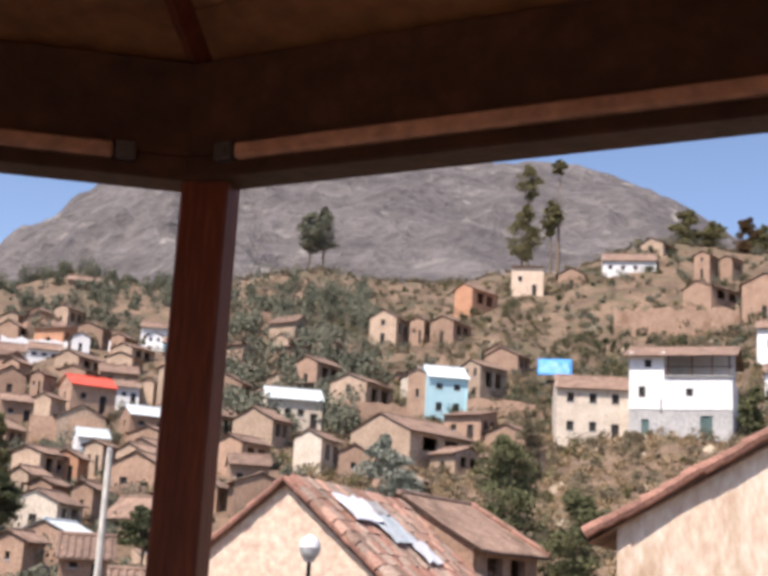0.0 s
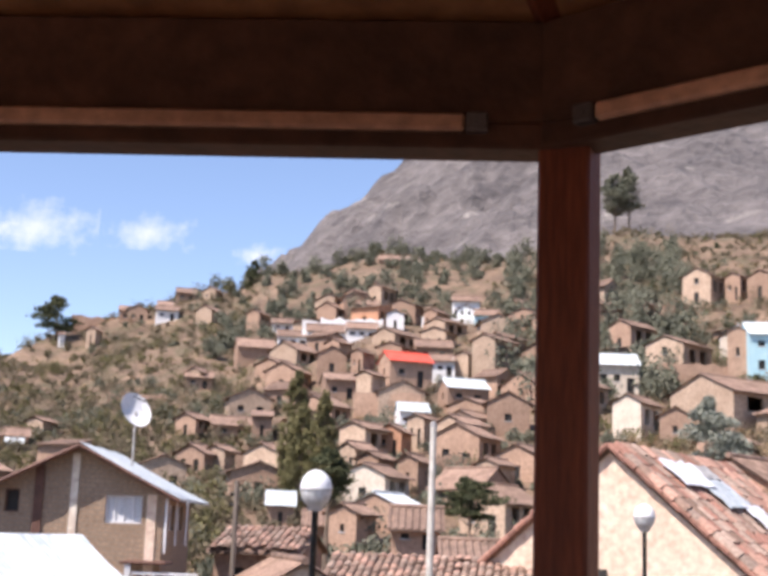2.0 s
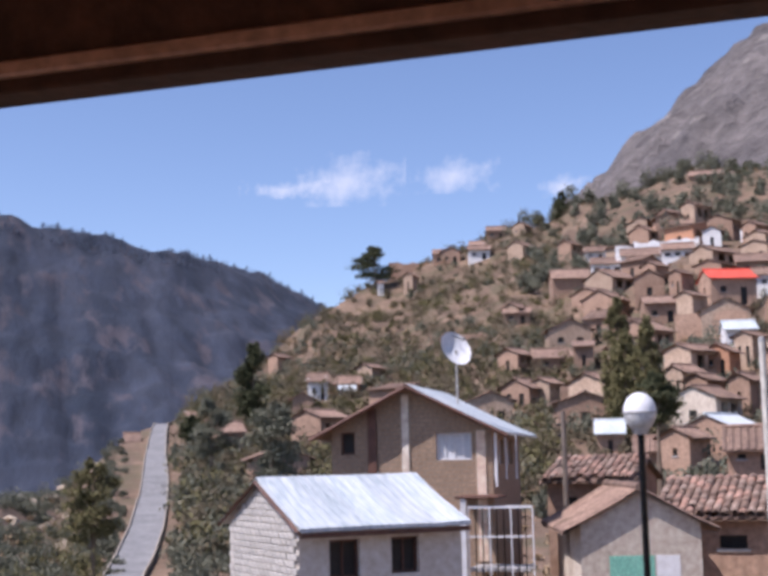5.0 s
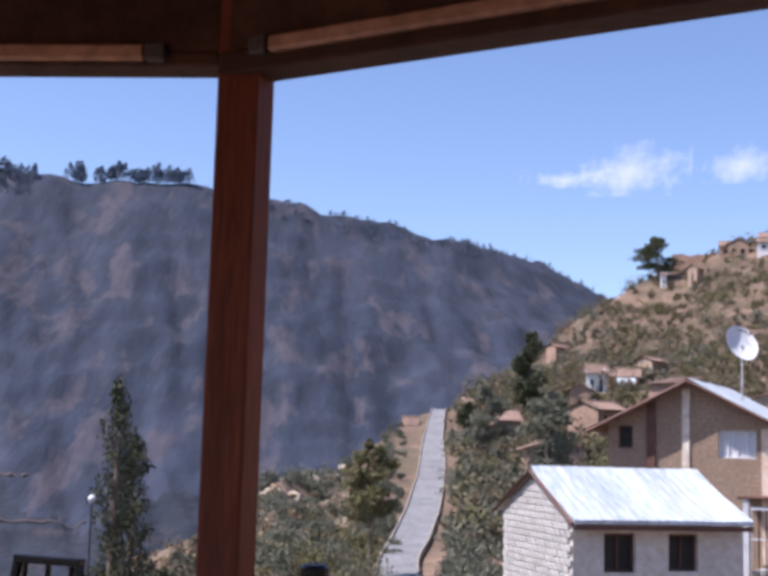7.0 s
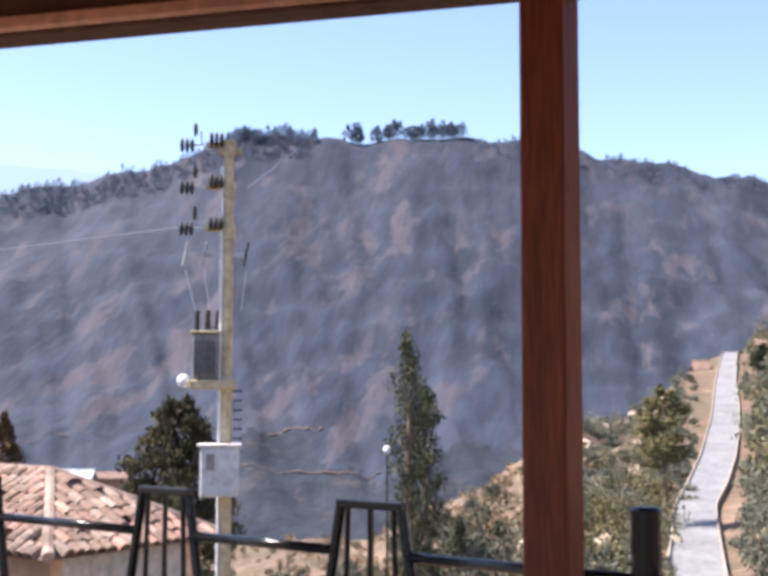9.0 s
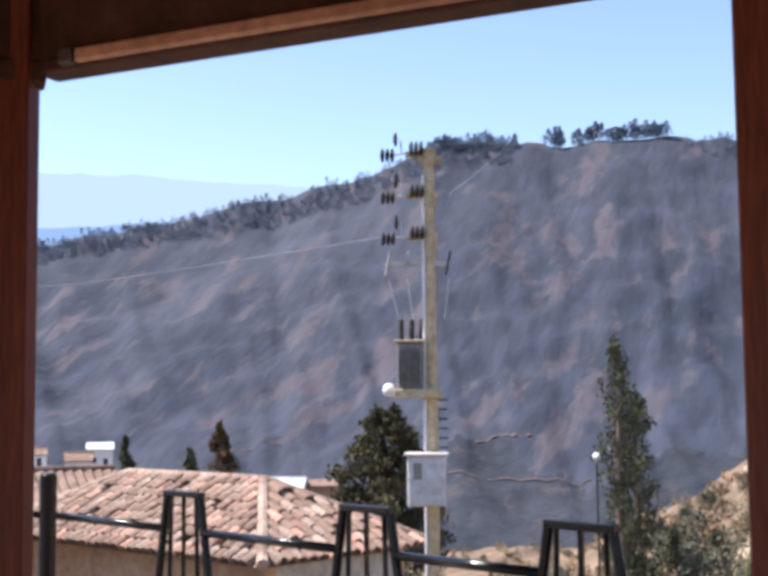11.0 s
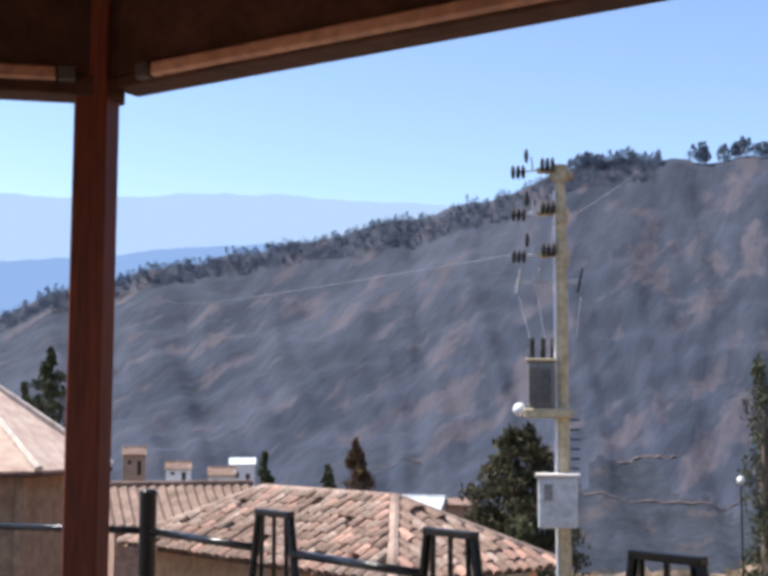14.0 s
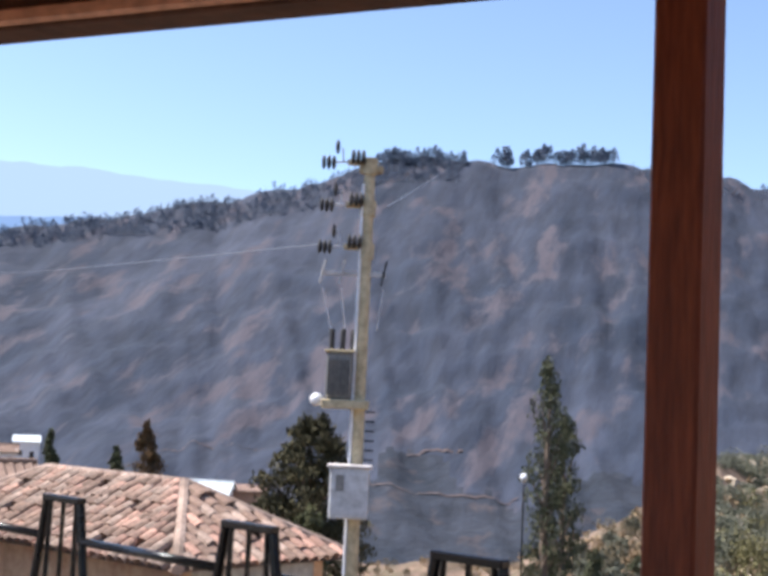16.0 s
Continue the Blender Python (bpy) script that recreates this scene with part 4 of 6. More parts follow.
brush("olive_bushes", "yellow-green bushes beside the hill road", "shrubs", scatter(45, 36, 40.4, 46, 2.1, 2.75, 1.2, 3.0, tall=1.0), OLIVE, 36, 420, 0.075)
brush("valley_scrub", "dry bushes on the valley edge", "shrubs", scatter(700, 17, 46, 100, 2.1, 3.0, 0.8, 2.4), BRUSH, 26, 210, 0.08)
brush("valley_thicket", "sage coloured thicket below the terrace", "shrubs", scatter(420, 38, 48, 80, 2.1, 2.9, 0.8, 2.3, patchy(0.05, -0.1, 7.0), tall=0.9) + scatter(20, 44, 43, 49, 2.02, 2.3, 1.2, 2.6, tall=1.1), SAGE, 38, 330, 0.10)
def far_trees(name, label, where, leaves, seed, blades, leaf):
    """Far conifers and gums as one object: a bare foot and a ragged, pointed crown of blades each."""
    rng = np.random.default_rng(seed)
    w = np.repeat(np.asarray(where, float), blades, axis=0)
    n = len(w)
    f = rng.random(n) ** 0.8
    a = rng.random(n) * 2 * np.pi
    rad = w[:, 3] * 0.5 * (1.05 - f) ** 0.6 * np.sqrt(rng.random(n))
    p = np.stack([w[:, 0] + np.cos(a) * rad, w[:, 1] + np.sin(a) * rad, w[:, 2] + w[:, 4] * (0.12 + 0.86 * f)], 1)
    up = rng.normal(size=(n, 3)) * np.array([1, 1, 1.6])
    up /= np.linalg.norm(up, axis=1)[:, None]
    side = np.cross(up, rng.normal(size=(n, 3)))
    side /= np.linalg.norm(side, axis=1)[:, None]
    k = (leaf * w[:, 4] * (0.6 + 0.8 * rng.random(n)))[:, None]
    v = np.stack([p - up * k, p + side * k * 0.6, p + up * k, p - side * k * 0.6], 1).reshape(-1, 3)
    # trunks: one slim upright blade pair a tree
    q = np.asarray(where, float)
    t = np.stack([q[:, :3] + np.array([-0.25, 0, -1.0]), q[:, :3] + np.array([0.25, 0, -1.0]), q[:, :3] + np.stack([q[:, 3] * 0 + 0.12, q[:, 3] * 0, q[:, 4] * 0.8], 1), q[:, :3] + np.stack([q[:, 3] * 0 - 0.12, q[:, 3] * 0, q[:, 4] * 0.8], 1)], 1).reshape(-1, 3)
    v = np.concatenate([v, t])
    return tagged(leafy(name, v.tolist(), np.arange(len(v)).reshape(-1, 4).tolist(), leaves), label, "woods", "", "stuff")


far_trees("crest_wood", "dense conifers along the wooded crest, haze-blue in colour", scatter(2000, 21, 56.6, 88, 4.94, 5.003, 3.0, 6.0, tall=0.95) + scatter(700, 22, 30, 49, 4.955, 5.003, 2.5, 5.0, patchy(0.02, -0.3, 3.0), tall=0.9), RIDGE_HAZE, 28, 34, 0.10)
far_trees("ridge_line_trees", "row of tall trees along the bare ridge line", scatter(62, 20, 49.7, 55.2, 4.999, 5.004, 7.5, 10.0, tall=1.3) + scatter(80, 23, 56.4, 60.5, 4.985, 5.001, 5.5, 8.0, tall=1.05), RIDGE_HAZE, 29, 90, 0.07)


def boulders(n, seed, turn0, turn1, s0, s1):
    rng = random.Random(seed)
    bm = bmesh.new()
    for _ in range(n):
        q = lie(rng.uniform(turn0, turn1), rng.uniform(s0, s1))
        k = 0.25 + 0.8 * rng.random() ** 2.5
        r = bmesh.ops.create_icosphere(bm, subdivisions=1, radius=k, matrix=Matrix.Translation(q))
        for v in r["verts"]:
            d = v.co - q
            v.co = q + d * rng.uniform(0.7, 1.15) * (0.7 if d.z > 0 else 1)
    return thing("boulders", bm, KERB_STONE, "pale boulders and broken stone on the slope", "boulders", "stuff")


KERB_STONE = surface("pale_stone", (0.34, 0.27, 0.19), (0.50, 0.41, 0.30), 1.0, 0.95, 0.5, vary=0)
boulders(260, 33, 40.4, 47, 2.2, 3.02)
boulders(240, 34, -16, 2, 2.2, 2.9)

tree(-114.6, 210.9, 33.2, 8.8, 8.8, "crown", CYPRESS, "dark round-topped tree on the hill crest", 1, 1400, 0.50, 0.30)
tree(-17.6, 279.1, 72.3, 9.2, 7.5, "crown", GUM, "grey-green eucalyptus above the village", 10, 1200, 0.60, 0.10)
tree(-14.5, 279.3, 72.5, 10.6, 6.8, "crown", GUM, "grey-green eucalyptus above the village", 11, 1200, 0.60, 0.10)
tree(27.0, 248.2, 65.4, 11.3, 8.1, "crown", OLIVE, "tall eucalyptus on the upper slope", 20, 1000, 0.60, 0.05)
tree(32.8, 247.5, 70.6, 7.4, 4.8, "crown", OLIVE, "tall eucalyptus on the upper slope", 21, 1000, 0.60, 0.05)
tree(37.0, 327.6, 103.1, 9.1, 7.5, "crown", OLIVE, "tall eucalyptus on the upper slope", 22, 1000, 0.60, 0.05)
tree(34.1, 247.4, 83.9, 2.8, 3.2, "crown", OLIVE, "tall eucalyptus on the upper slope", 23, 1000, 0.60, 0.05)
tree(58.8, 242.7, 68.6, 7.6, 6.5, "crown", OLIVE, "tall eucalyptus on the upper slope", 24, 1000, 0.60, 0.05)
tree(63.8, 241.4, 68.0, 5.5, 6.7, "crown", OLIVE, "tall eucalyptus on the upper slope", 25, 1000, 0.60, 0.05)
tree(70.1, 239.7, 66.3, 7.9, 5.4, "crown", RUST, "tall eucalyptus on the upper slope", 26, 1000, 0.60, 0.05)
tree(73.1, 238.8, 66.7, 5.9, 5.4, "crown", OLIVE, "tall eucalyptus on the upper slope", 27, 1000, 0.60, 0.05)
tree(-78.6, 116.1, 6.3, 8.3, 4.1, "crown", CYPRESS, "dark dense cypress beside the hill road", 30, 1800, 0.40, 0.02)
tree(-78.0, 104.2, 3.9, 2.5, 2.5, "crown", CYPRESS, "small dark tree beside the hill road", 31, 700, 0.35, 0.05)
tree(-41.4, 32.1, -8.7, 12.5, 1.5, "plume", POPLAR, "tall slender poplar with sparse leaves", 40, 1500, 0.19, 0.10)
tree(-42.5, 33.9, -8.9, 10.7, 1.4, "plume", POPLAR, "slender dark leafy poplar tree", 41, 1400, 0.19, 0.08)
tree(-43.2, 36.2, -9.2, 5.3, 1.1, "plume", POPLAR, "small slender dark poplar tree", 42, 700, 0.20, 0.08)
tree(-43.6, 38.8, -9.4, 5.2, 1.4, "plume", POPLAR, "small dark poplar beside the slope", 43, 700, 0.20, 0.08)
tree(-27.0, 14.15, -3.75, 5.05, 3.3, "drop", BROWN_FIR, "broad dark conifer beside the utility pole", 44, 5200, 0.14, 0.03)
tree(-43.6, 16.2, -3.8, 4.6, 2.2, "spire", RUST, "rust coloured young conifer tree", 45, 1300, 0.16, 0.03)
tree(-50.0, 6.2, -1.9, 6.1, 3.1, "spire", CYPRESS, "dark pointed cypress tree", 46, 1600, 0.18, 0.03)
tree(-52.1, 5.4, -1.4, 4.3, 1.9, "spire", CYPRESS, "small dark pointed cypress", 47, 900, 0.18, 0.03)
tree(-60.3, 2.2, 0.6, 4.6, 1.7, "spire", CYPRESS, "dark pointed cypress behind the round roof", 48, 900, 0.20, 0.03)
tree(-60.4, 0.8, 0.6, 3.8, 1.8, "spire", GREEN, "small green pointed conifer", 49, 800, 0.20, 0.03)
tree(-58.1, 16.9, -4.2, 4.2, 1.2, "crown", CYPRESS, "small dark round tree", 50, 900, 0.20, 0.03)
tree(-57.2, 19.7, -3.0, 2.5, 1.1, "spire", CYPRESS, "small dark pointed conifer", 51, 500, 0.20, 0.03)
tree(-25.3, 13.3, -3.9, 3.2, 1.3, "crown", GREEN, "yellow-green bush beside the utility pole", 52, 1400, 0.13, 0.03)
tree(-39.5, 45.4, -1.7, 3.4, 2.8, "crown", OLIVE, "yellow-green bush on the slope", 53, 1500, 0.20, 0.02)
tree(0.7, 61.7, 4.3, 3.9, 3.4, "crown", SILVER, "round silver-green leafy bush", 54, 2600, 0.20, 0.00)
tree(5.9, 55.4, 2.0, 5.8, 2.4, "plume", GREEN, "tall green reed thicket", 55, 2400, 0.20, 0.00)
tree(8.2, 51.0, 1.2, 4.1, 3.3, "crown", GREEN, "green bush between the houses", 56, 1800, 0.20, 0.00)
tree(9.4, 79.1, 8.0, 3.6, 2.6, "crown", BRUSH, "sparse dry bush on the bank", 57, 700, 0.24, 0.00)
tree(17.7, 59.1, 8.1, 3.1, 1.8, "crown", GREEN, "green bush beside the white house", 58, 900, 0.20, 0.00)
tree(-21.0, 72.1, 3.4, 2.8, 2.9, "crown", CYPRESS, "dark bush between the houses", 61, 1200, 0.24, 0.00)
tree(-12.4, 71.0, 2.5, 2.1, 3.7, "crown", CYPRESS, "low dark green hedge", 62, 1200, 0.24, 0.00)
tree(-64.6, 89.1, 2.4, 4.7, 4.2, "crown", GUM, "silver-green bush beside the road", 63, 1500, 0.30, 0.00)
tree(-46.7, 71.1, 0.4, 5.1, 4.3, "crown", GUM, "silver-green bush above the metal roof", 64, 1900, 0.26, 0.00)
tree(-87.4, 239.6, 46.8, 7.6, 4.4, "crown", CYPRESS, "dark tree on the hill crest", 65, 700, 0.50, 0.00)
tree(-52.9, 244.4, 48.4, 7.9, 8.1, "crown", CYPRESS, "dark tree above the white houses", 66, 900, 0.50, 0.00)
for x, y, top, w, seed in ((-32.1, 100.0, 14.2, 3.4, 59), (-28.5, 95.9, 12.0, 3.0, 60), (-30.6, 97.0, 11.0, 3.6, 67)):
    z = on_hill(math.degrees(math.atan2(-x, y)), math.hypot(x, y)).z
    tree(x, y, z, top - z, w, "drop", OLIVE, "olive green tree between the houses", seed, 1800, 0.34, 0.02)
ROAD = ((37.5, 178.0, 1.2), (38.15, 153.4, 1.5), (38.38, 133, 1.9), (38.4, 113.9, 2.2), (38.56, 99.5, 2.25), (38.77, 87, 2.2), (39.22, 75.2, 2.1), (39.79, 66, 1.9))

# ---- the hill road ----
ASPHALT = surface("pale_asphalt", (0.20, 0.20, 0.20), (0.29, 0.285, 0.28), 0.5, 0.9, 0.2)
KERB = surface("pale_kerb", (0.30, 0.26, 0.21), (0.42, 0.37, 0.30), 0.6, 0.9, 0.3, vary=0)


def road():
    """A strip laid on the slope, with a stone kerb on both sides."""
    rs = np.array([p[1] for p in ROAD])[::-1]
    fine = np.linspace(rs[0] * 0.62, rs[-1] * 1.04, 56)
    az = np.interp(fine, rs, np.array([p[0] for p in ROAD])[::-1])
    wd = np.interp(fine, rs, np.array([p[2] for p in ROAD])[::-1])
    bm, kerbs = bmesh.new(), bmesh.new()
    last = None
    for a, r, w in zip(az, fine, wd):
        half = math.degrees(w / r / 2)
        l, q = on_hill(a + half, r), on_hill(a - half, r)
        z = (l.z + q.z) / 2 + 0.35
        ends = [Vector((l.x, l.y, z)), Vector((q.x, q.y, z))]
        rim = [e + (e - ends[1 - k]).normalized() * 0.08 for k, e in enumerate(ends)]
        row = [bm.verts.new(e) for e in ends]
        ks = []
        for e, o in zip(ends, rim):
            ks.append([kerbs.verts.new(p) for p in ((*e.xy, z + 0.01), (*e.xy, z + 0.13), (*o.xy, z + 0.13), (*o.xy, z - 1.6))])
        if last:
            bm.faces.new((last[0][0], last[0][1], row[1], row[0]))
            for k in range(2):
                for i in range(3):
                    kerbs.faces.new((last[1][k][i], last[1][k][i + 1], ks[k][i + 1], ks[k][i]))
        last = (row, ks)
    bmesh.ops.recalc_face_normals(bm, faces=bm.faces)
    thing("road", bm, ASPHALT, "narrow grey road winding along the slope", "road", "structure")
    thing("kerb", kerbs, KERB, "pale stone kerb along the road", "kerb", "structure")


road()


TRACK = surface("dry_track", (0.07, 0.052, 0.053), (0.10, 0.077, 0.074), 0.1, 0.95, 0.3, vary=0)


def dirt_path(pairs, w):
    bm = bmesh.new()
    last = None
    a = np.array(pairs)
    for f in np.linspace(0, len(a) - 1, 40):
        i = min(int(f), len(a) - 2)
        t, s = a[i] + (a[i + 1] - a[i]) * (f - i)
        p, q = lie(t, s), lie(t, s + w)
        row = [bm.verts.new(p + Vector((0, 0, 0.5))), bm.verts.new(q + Vector((0, 0, 0.5)))]
        if last:
            bm.faces.new((last[0], row[0], row[1], last[1]))
        last = row
    thing("dirt_path", bm, TRACK, "pale dirt track across the valley slope", "path", "structure")


dirt_path(((60.5, 4.27), (59, 4.25), (57.5, 4.255), (55.5, 4.24), (53.5, 4.25)), 0.0032)
dirt_path(((58.5, 4.33), (57.2, 4.345), (56, 4.34)), 0.004)
dirt_path(((70, 4.37), (66, 4.38), (63, 4.385)), 0.0022)

# ---- the houses below the terrace ----
def brick_material(name, brick, brick2, mortar, size):
    m = surface(name, brick, brick2, 1.2, 0.9, 0.2)
    n, l = m.node_tree.nodes, m.node_tree.links
    p = n["Principled BSDF"]
    old = p.inputs["Base Color"].links[0].from_socket
    co = n.new("ShaderNodeTexCoord")
    sep, com, add = n.new("ShaderNodeSeparateXYZ"), n.new("ShaderNodeCombineXYZ"), n.new("ShaderNodeMath")
    l.new(co.outputs["Object"], sep.inputs[0])
    l.new(sep.outputs[0], add.inputs[0])
    l.new(sep.outputs[1], add.inputs[1])
    l.new(add.outputs[0], com.inputs[0])
    l.new(sep.outputs[2], com.inputs[1])
    b = n.new("ShaderNodeTexBrick")
    b.inputs["Scale"].default_value, b.inputs["Mortar Size"].default_value = 1.0, 0.016
    b.inputs["Brick Width"].default_value, b.inputs["Row Height"].default_value = size
    b.inputs["Mortar"].default_value = (*mortar, 1)
    l.new(com.outputs[0], b.inputs["Vector"])
    l.new(old, b.inputs["Color1"])
    l.new(old, b.inputs["Color2"])
    l.new(b.outputs["Color"], p.inputs["Base Color"])
    return m


BRICK = brick_material("brown_brick", (0.24, 0.16, 0.105), (0.33, 0.225, 0.15), (0.26, 0.20, 0.145), (0.26, 0.12))
PEACH = surface("peach_plaster", (0.56, 0.36, 0.21), (0.68, 0.46, 0.29), 0.6, 0.9, 0.2, stain=(0.48, 0.31, 0.2), stain_from=0.6)
TAN = surface("tan_plaster", (0.27, 0.178, 0.115), (0.35, 0.24, 0.158), 0.6, 0.9, 0.2, stain=(0.24, 0.165, 0.115))
GREY_GREEN = surface("grey_plaster", (0.42, 0.42, 0.39), (0.52, 0.52, 0.48), 0.6, 0.9, 0.2)
ROSE_SHEET = surface("faded_rose_roof", (0.57, 0.41, 0.315), (0.67, 0.50, 0.39), 0.5, 0.65, 0.2, stain=(0.46, 0.30, 0.24), stain_size=1.5, stain_from=0.55)
CAPPING = surface("cream_capping", (0.56, 0.46, 0.38), (0.68, 0.58, 0.49), 1.0, 0.7, 0.1)
PALE = surface("pale_capping", (0.66, 0.60, 0.54), (0.76, 0.71, 0.65), 1.0, 0.7, 0.1)
BLOCK = surface("white_block", (0.40, 0.38, 0.345), (0.52, 0.495, 0.455), 2.0, 0.9, 0.3, vary=0.12)
CURTAIN = surface("white_curtain", (0.60, 0.62, 0.64), (0.75, 0.76, 0.77), 3.0, 0.8, 0.2, stretch=(4, 1, 0.4))
STEEL_PAINT = surface("white_frame_paint", (0.62, 0.62, 0.62), (0.75, 0.75, 0.75), 2.0, 0.5, 0.1)
RUST_WOOD = surface("red_brown_board", (0.08, 0.036, 0.024), (0.13, 0.06, 0.04), 2.0, 0.7, 0.2)


def window_in(parent, x0, x1, z0, z1, y=0.1, bars=2, fill=DARK, frame_mat=None, m=None, label="window"):
    """A recessed window: pane, frame and glazing bars."""
    frame_mat = frame_mat or STEEL_PAINT
    # a DARK pane carries the unlit room behind it in its colour
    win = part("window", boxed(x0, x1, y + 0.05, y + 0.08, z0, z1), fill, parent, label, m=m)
    f = 0.05
    for a in ((x0, x0 + f, z0, z1), (x1 - f, x1, z0, z1), (x0 + f, x1 - f, z0, z0 + f), (x0 + f, x1 - f, z1 - f, z1)):
        part("frame", boxed(a[0], a[1], y, y + 0.049, a[2], a[3]), frame_mat, win)
    for k in range(bars):
        x = x0 + (x1 - x0) * (k + 1) / (bars + 1)
        part("glazing_bar", boxed(x - 0.018, x + 0.018, y + 0.01, y + 0.048, z0 + f, z1 - f), frame_mat, win)
    return win


def brick_house():
    base = -4.6
    hs = holder("brick_house", Matrix.Translation((-16.4, 32.05, base)) @ Matrix.Rotation(radians(27.1 - 13), 4, "Z"), "two-storey brown brick house with a metal roof", "house")
    w, d, h, rise = 4.6, 5.2, 7.05, 1.15
    big, small = (0.72, 1.72, 6.15, 6.9), (-2.02, -1.62, 6.35, 6.98)
    bm = bmesh.new()
    shell(bm, w, d, h, "gable", rise, [big, small], [(-1.4, -0.5, 6.0, 6.7), (0.2, 1.1, 6.0, 6.7)])
    part("wall", bm, BRICK, hs)
    window_in(hs, *big, fill=CURTAIN, bars=3, label="window with a white curtain")
    window_in(hs, *small, bars=0, frame_mat=RUST_WOOD, label="small near-black sheet for an unlit window")
    part("pilaster", boxed(-1.22, -0.98, -0.07, -0.003, 4.0, 7.65), RUST_WOOD, hs, "dark red-brown pilaster")
    part("column", boxed(-0.24, -0.04, -0.05, -0.003, 4.6, 8.0), CREAM, hs, "pale plastered column")
    part("column", boxed(1.86, 2.12, -0.04, -0.003, 3.4, 6.95), PINK_WASH, hs, "pale worn column")
    for s in (-1, 1):
        m = Matrix.Translation((0, d / 2, 0)) @ Matrix.Rotation(s * math.pi / 2, 4, "Z")
        part("roof", wavy_slope(bmesh.new(), -d / 2 - 0.5, d / 2 + 0.5, -w / 2 - 0.5, 0, h - 0.19, h + rise + 0.08, 0.24, 0.01), TIN if s > 0 else TILE, hs, "pale metal roof slope" if s > 0 else "clay tile roof slope", m=m)
    b = bmesh.new()
    for s in (-1, 1):
        rod(b, (0, -0.5, h + rise - 0.02), (s * (w / 2 + 0.5), -0.5, h - 0.28), 0.06, n=4)
    part("verge_board", b, RUST_WOOD, hs, "dark red verge board")
    side = Matrix.Translation((w / 2, d / 2, 0)) @ Matrix.Rotation(math.pi / 2, 4, "Z")
    for x0, x1 in ((-1.4, -0.5), (0.2, 1.1)):
        window_in(hs, x0, x1, 6.0, 6.7, bars=1, m=side)
    # porch with an iron grille beside the house
    part("porch_roof", boxed(1.45, 2.65, -1.3, 0.0, 5.12, 5.19, bevel=0.02), RUST_WOOD, hs, "thin dark porch roof")
    part("porch_post", boxed(1.60, 1.74, -1.25, -1.11, 0, 5.11), STEEL_PAINT, hs, "white porch post")
    part("porch_slab", boxed(1.8, 3.4, -1.1, -0.02, 3.2, 3.32, bevel=0.02), CEMENT, hs, "grey porch slab")
    grille = part("grille", boxed(1.76, 3.5, -1.2, -1.17, 4.86, 4.93), STEEL_PAINT, hs, "white painted iron grille")
    part("rail", boxed(1.76, 3.5, -1.2, -1.17, 4.1, 4.15), STEEL_PAINT, grille)
    for k in range(10):
        x = 1.78 + k * 0.19
        part("bar", boxed(x, x + 0.03, -1.205, -1.175, 2.2, 4.86), STEEL_PAINT if k % 3 == 0 else IRON, grille)
    # upper veranda under the metal eave
    for k, x in enumerate((2.36, 2.62, 2.86)):
        part("veranda_bar", boxed(x, x + 0.03, -0.05 + 0.3 * k, -0.02 + 0.3 * k, 5.6, 6.8), STEEL_PAINT, hs)
    part("pipe", rodded((2.42, -0.1, 5.4), (2.42, -0.1, 7.0), 0.03), STEEL_PAINT, hs, "thin pale drain pipe")
    return hs


def satellite_dish():
    top = Vector((-15.27, 32.71, 4.62))
    ds = holder("satellite_dish", Matrix.Translation(top), "pale grey satellite dish on a thin mast", "satellite dish")
    part("mast", rodded((0, 0.1, -1.5), (0, 0.1, 0), 0.035), CEMENT, ds)
    bm = bmesh.new()
    rings = []
    for i in range(7):
        f = i / 6
        rings.append([bm.verts.new((0.46 * f * math.cos(a), 0.12 * f * f * 1.6 - 0.1, 0.46 * f * math.sin(a))) for a in np.linspace(0, 2 * math.pi, 24, endpoint=False)] if i else [bm.verts.new((0, -0.1, 0))])
    for i in range(24):
        bm.faces.new((rings[0][0], rings[1][i], rings[1][(i + 1) % 24]))
        for k in range(1, 6):
            bm.faces.new((rings[k][i], rings[k + 1][i], rings[k + 1][(i + 1) % 24], rings[k][(i + 1) % 24]))
    # opens past the terrace, tipped up
    bowl = part("bowl", bm, PALE_GREY, ds, m=Matrix.Diagonal((1, 1, 1.3, 1)) @ Matrix.Rotation(radians(56), 4, "Z") @ Matrix.Rotation(radians(150), 4, "X"), smooth=True)
    part("feed_arm", rodded((0, 0.1, -0.35), (0, 0.5, 0.0), 0.015), IRON, bowl)
    part("feed_horn", rodded((0, 0.47, -0.02), (0, 0.56, 0.03), 0.05), CEMENT, bowl)


PALE_GREY = surface("pale_grey_paint", (0.60, 0.61, 0.62), (0.72, 0.73, 0.74), 1.5, 0.5, 0.05)
brick_house()
satellite_dish()


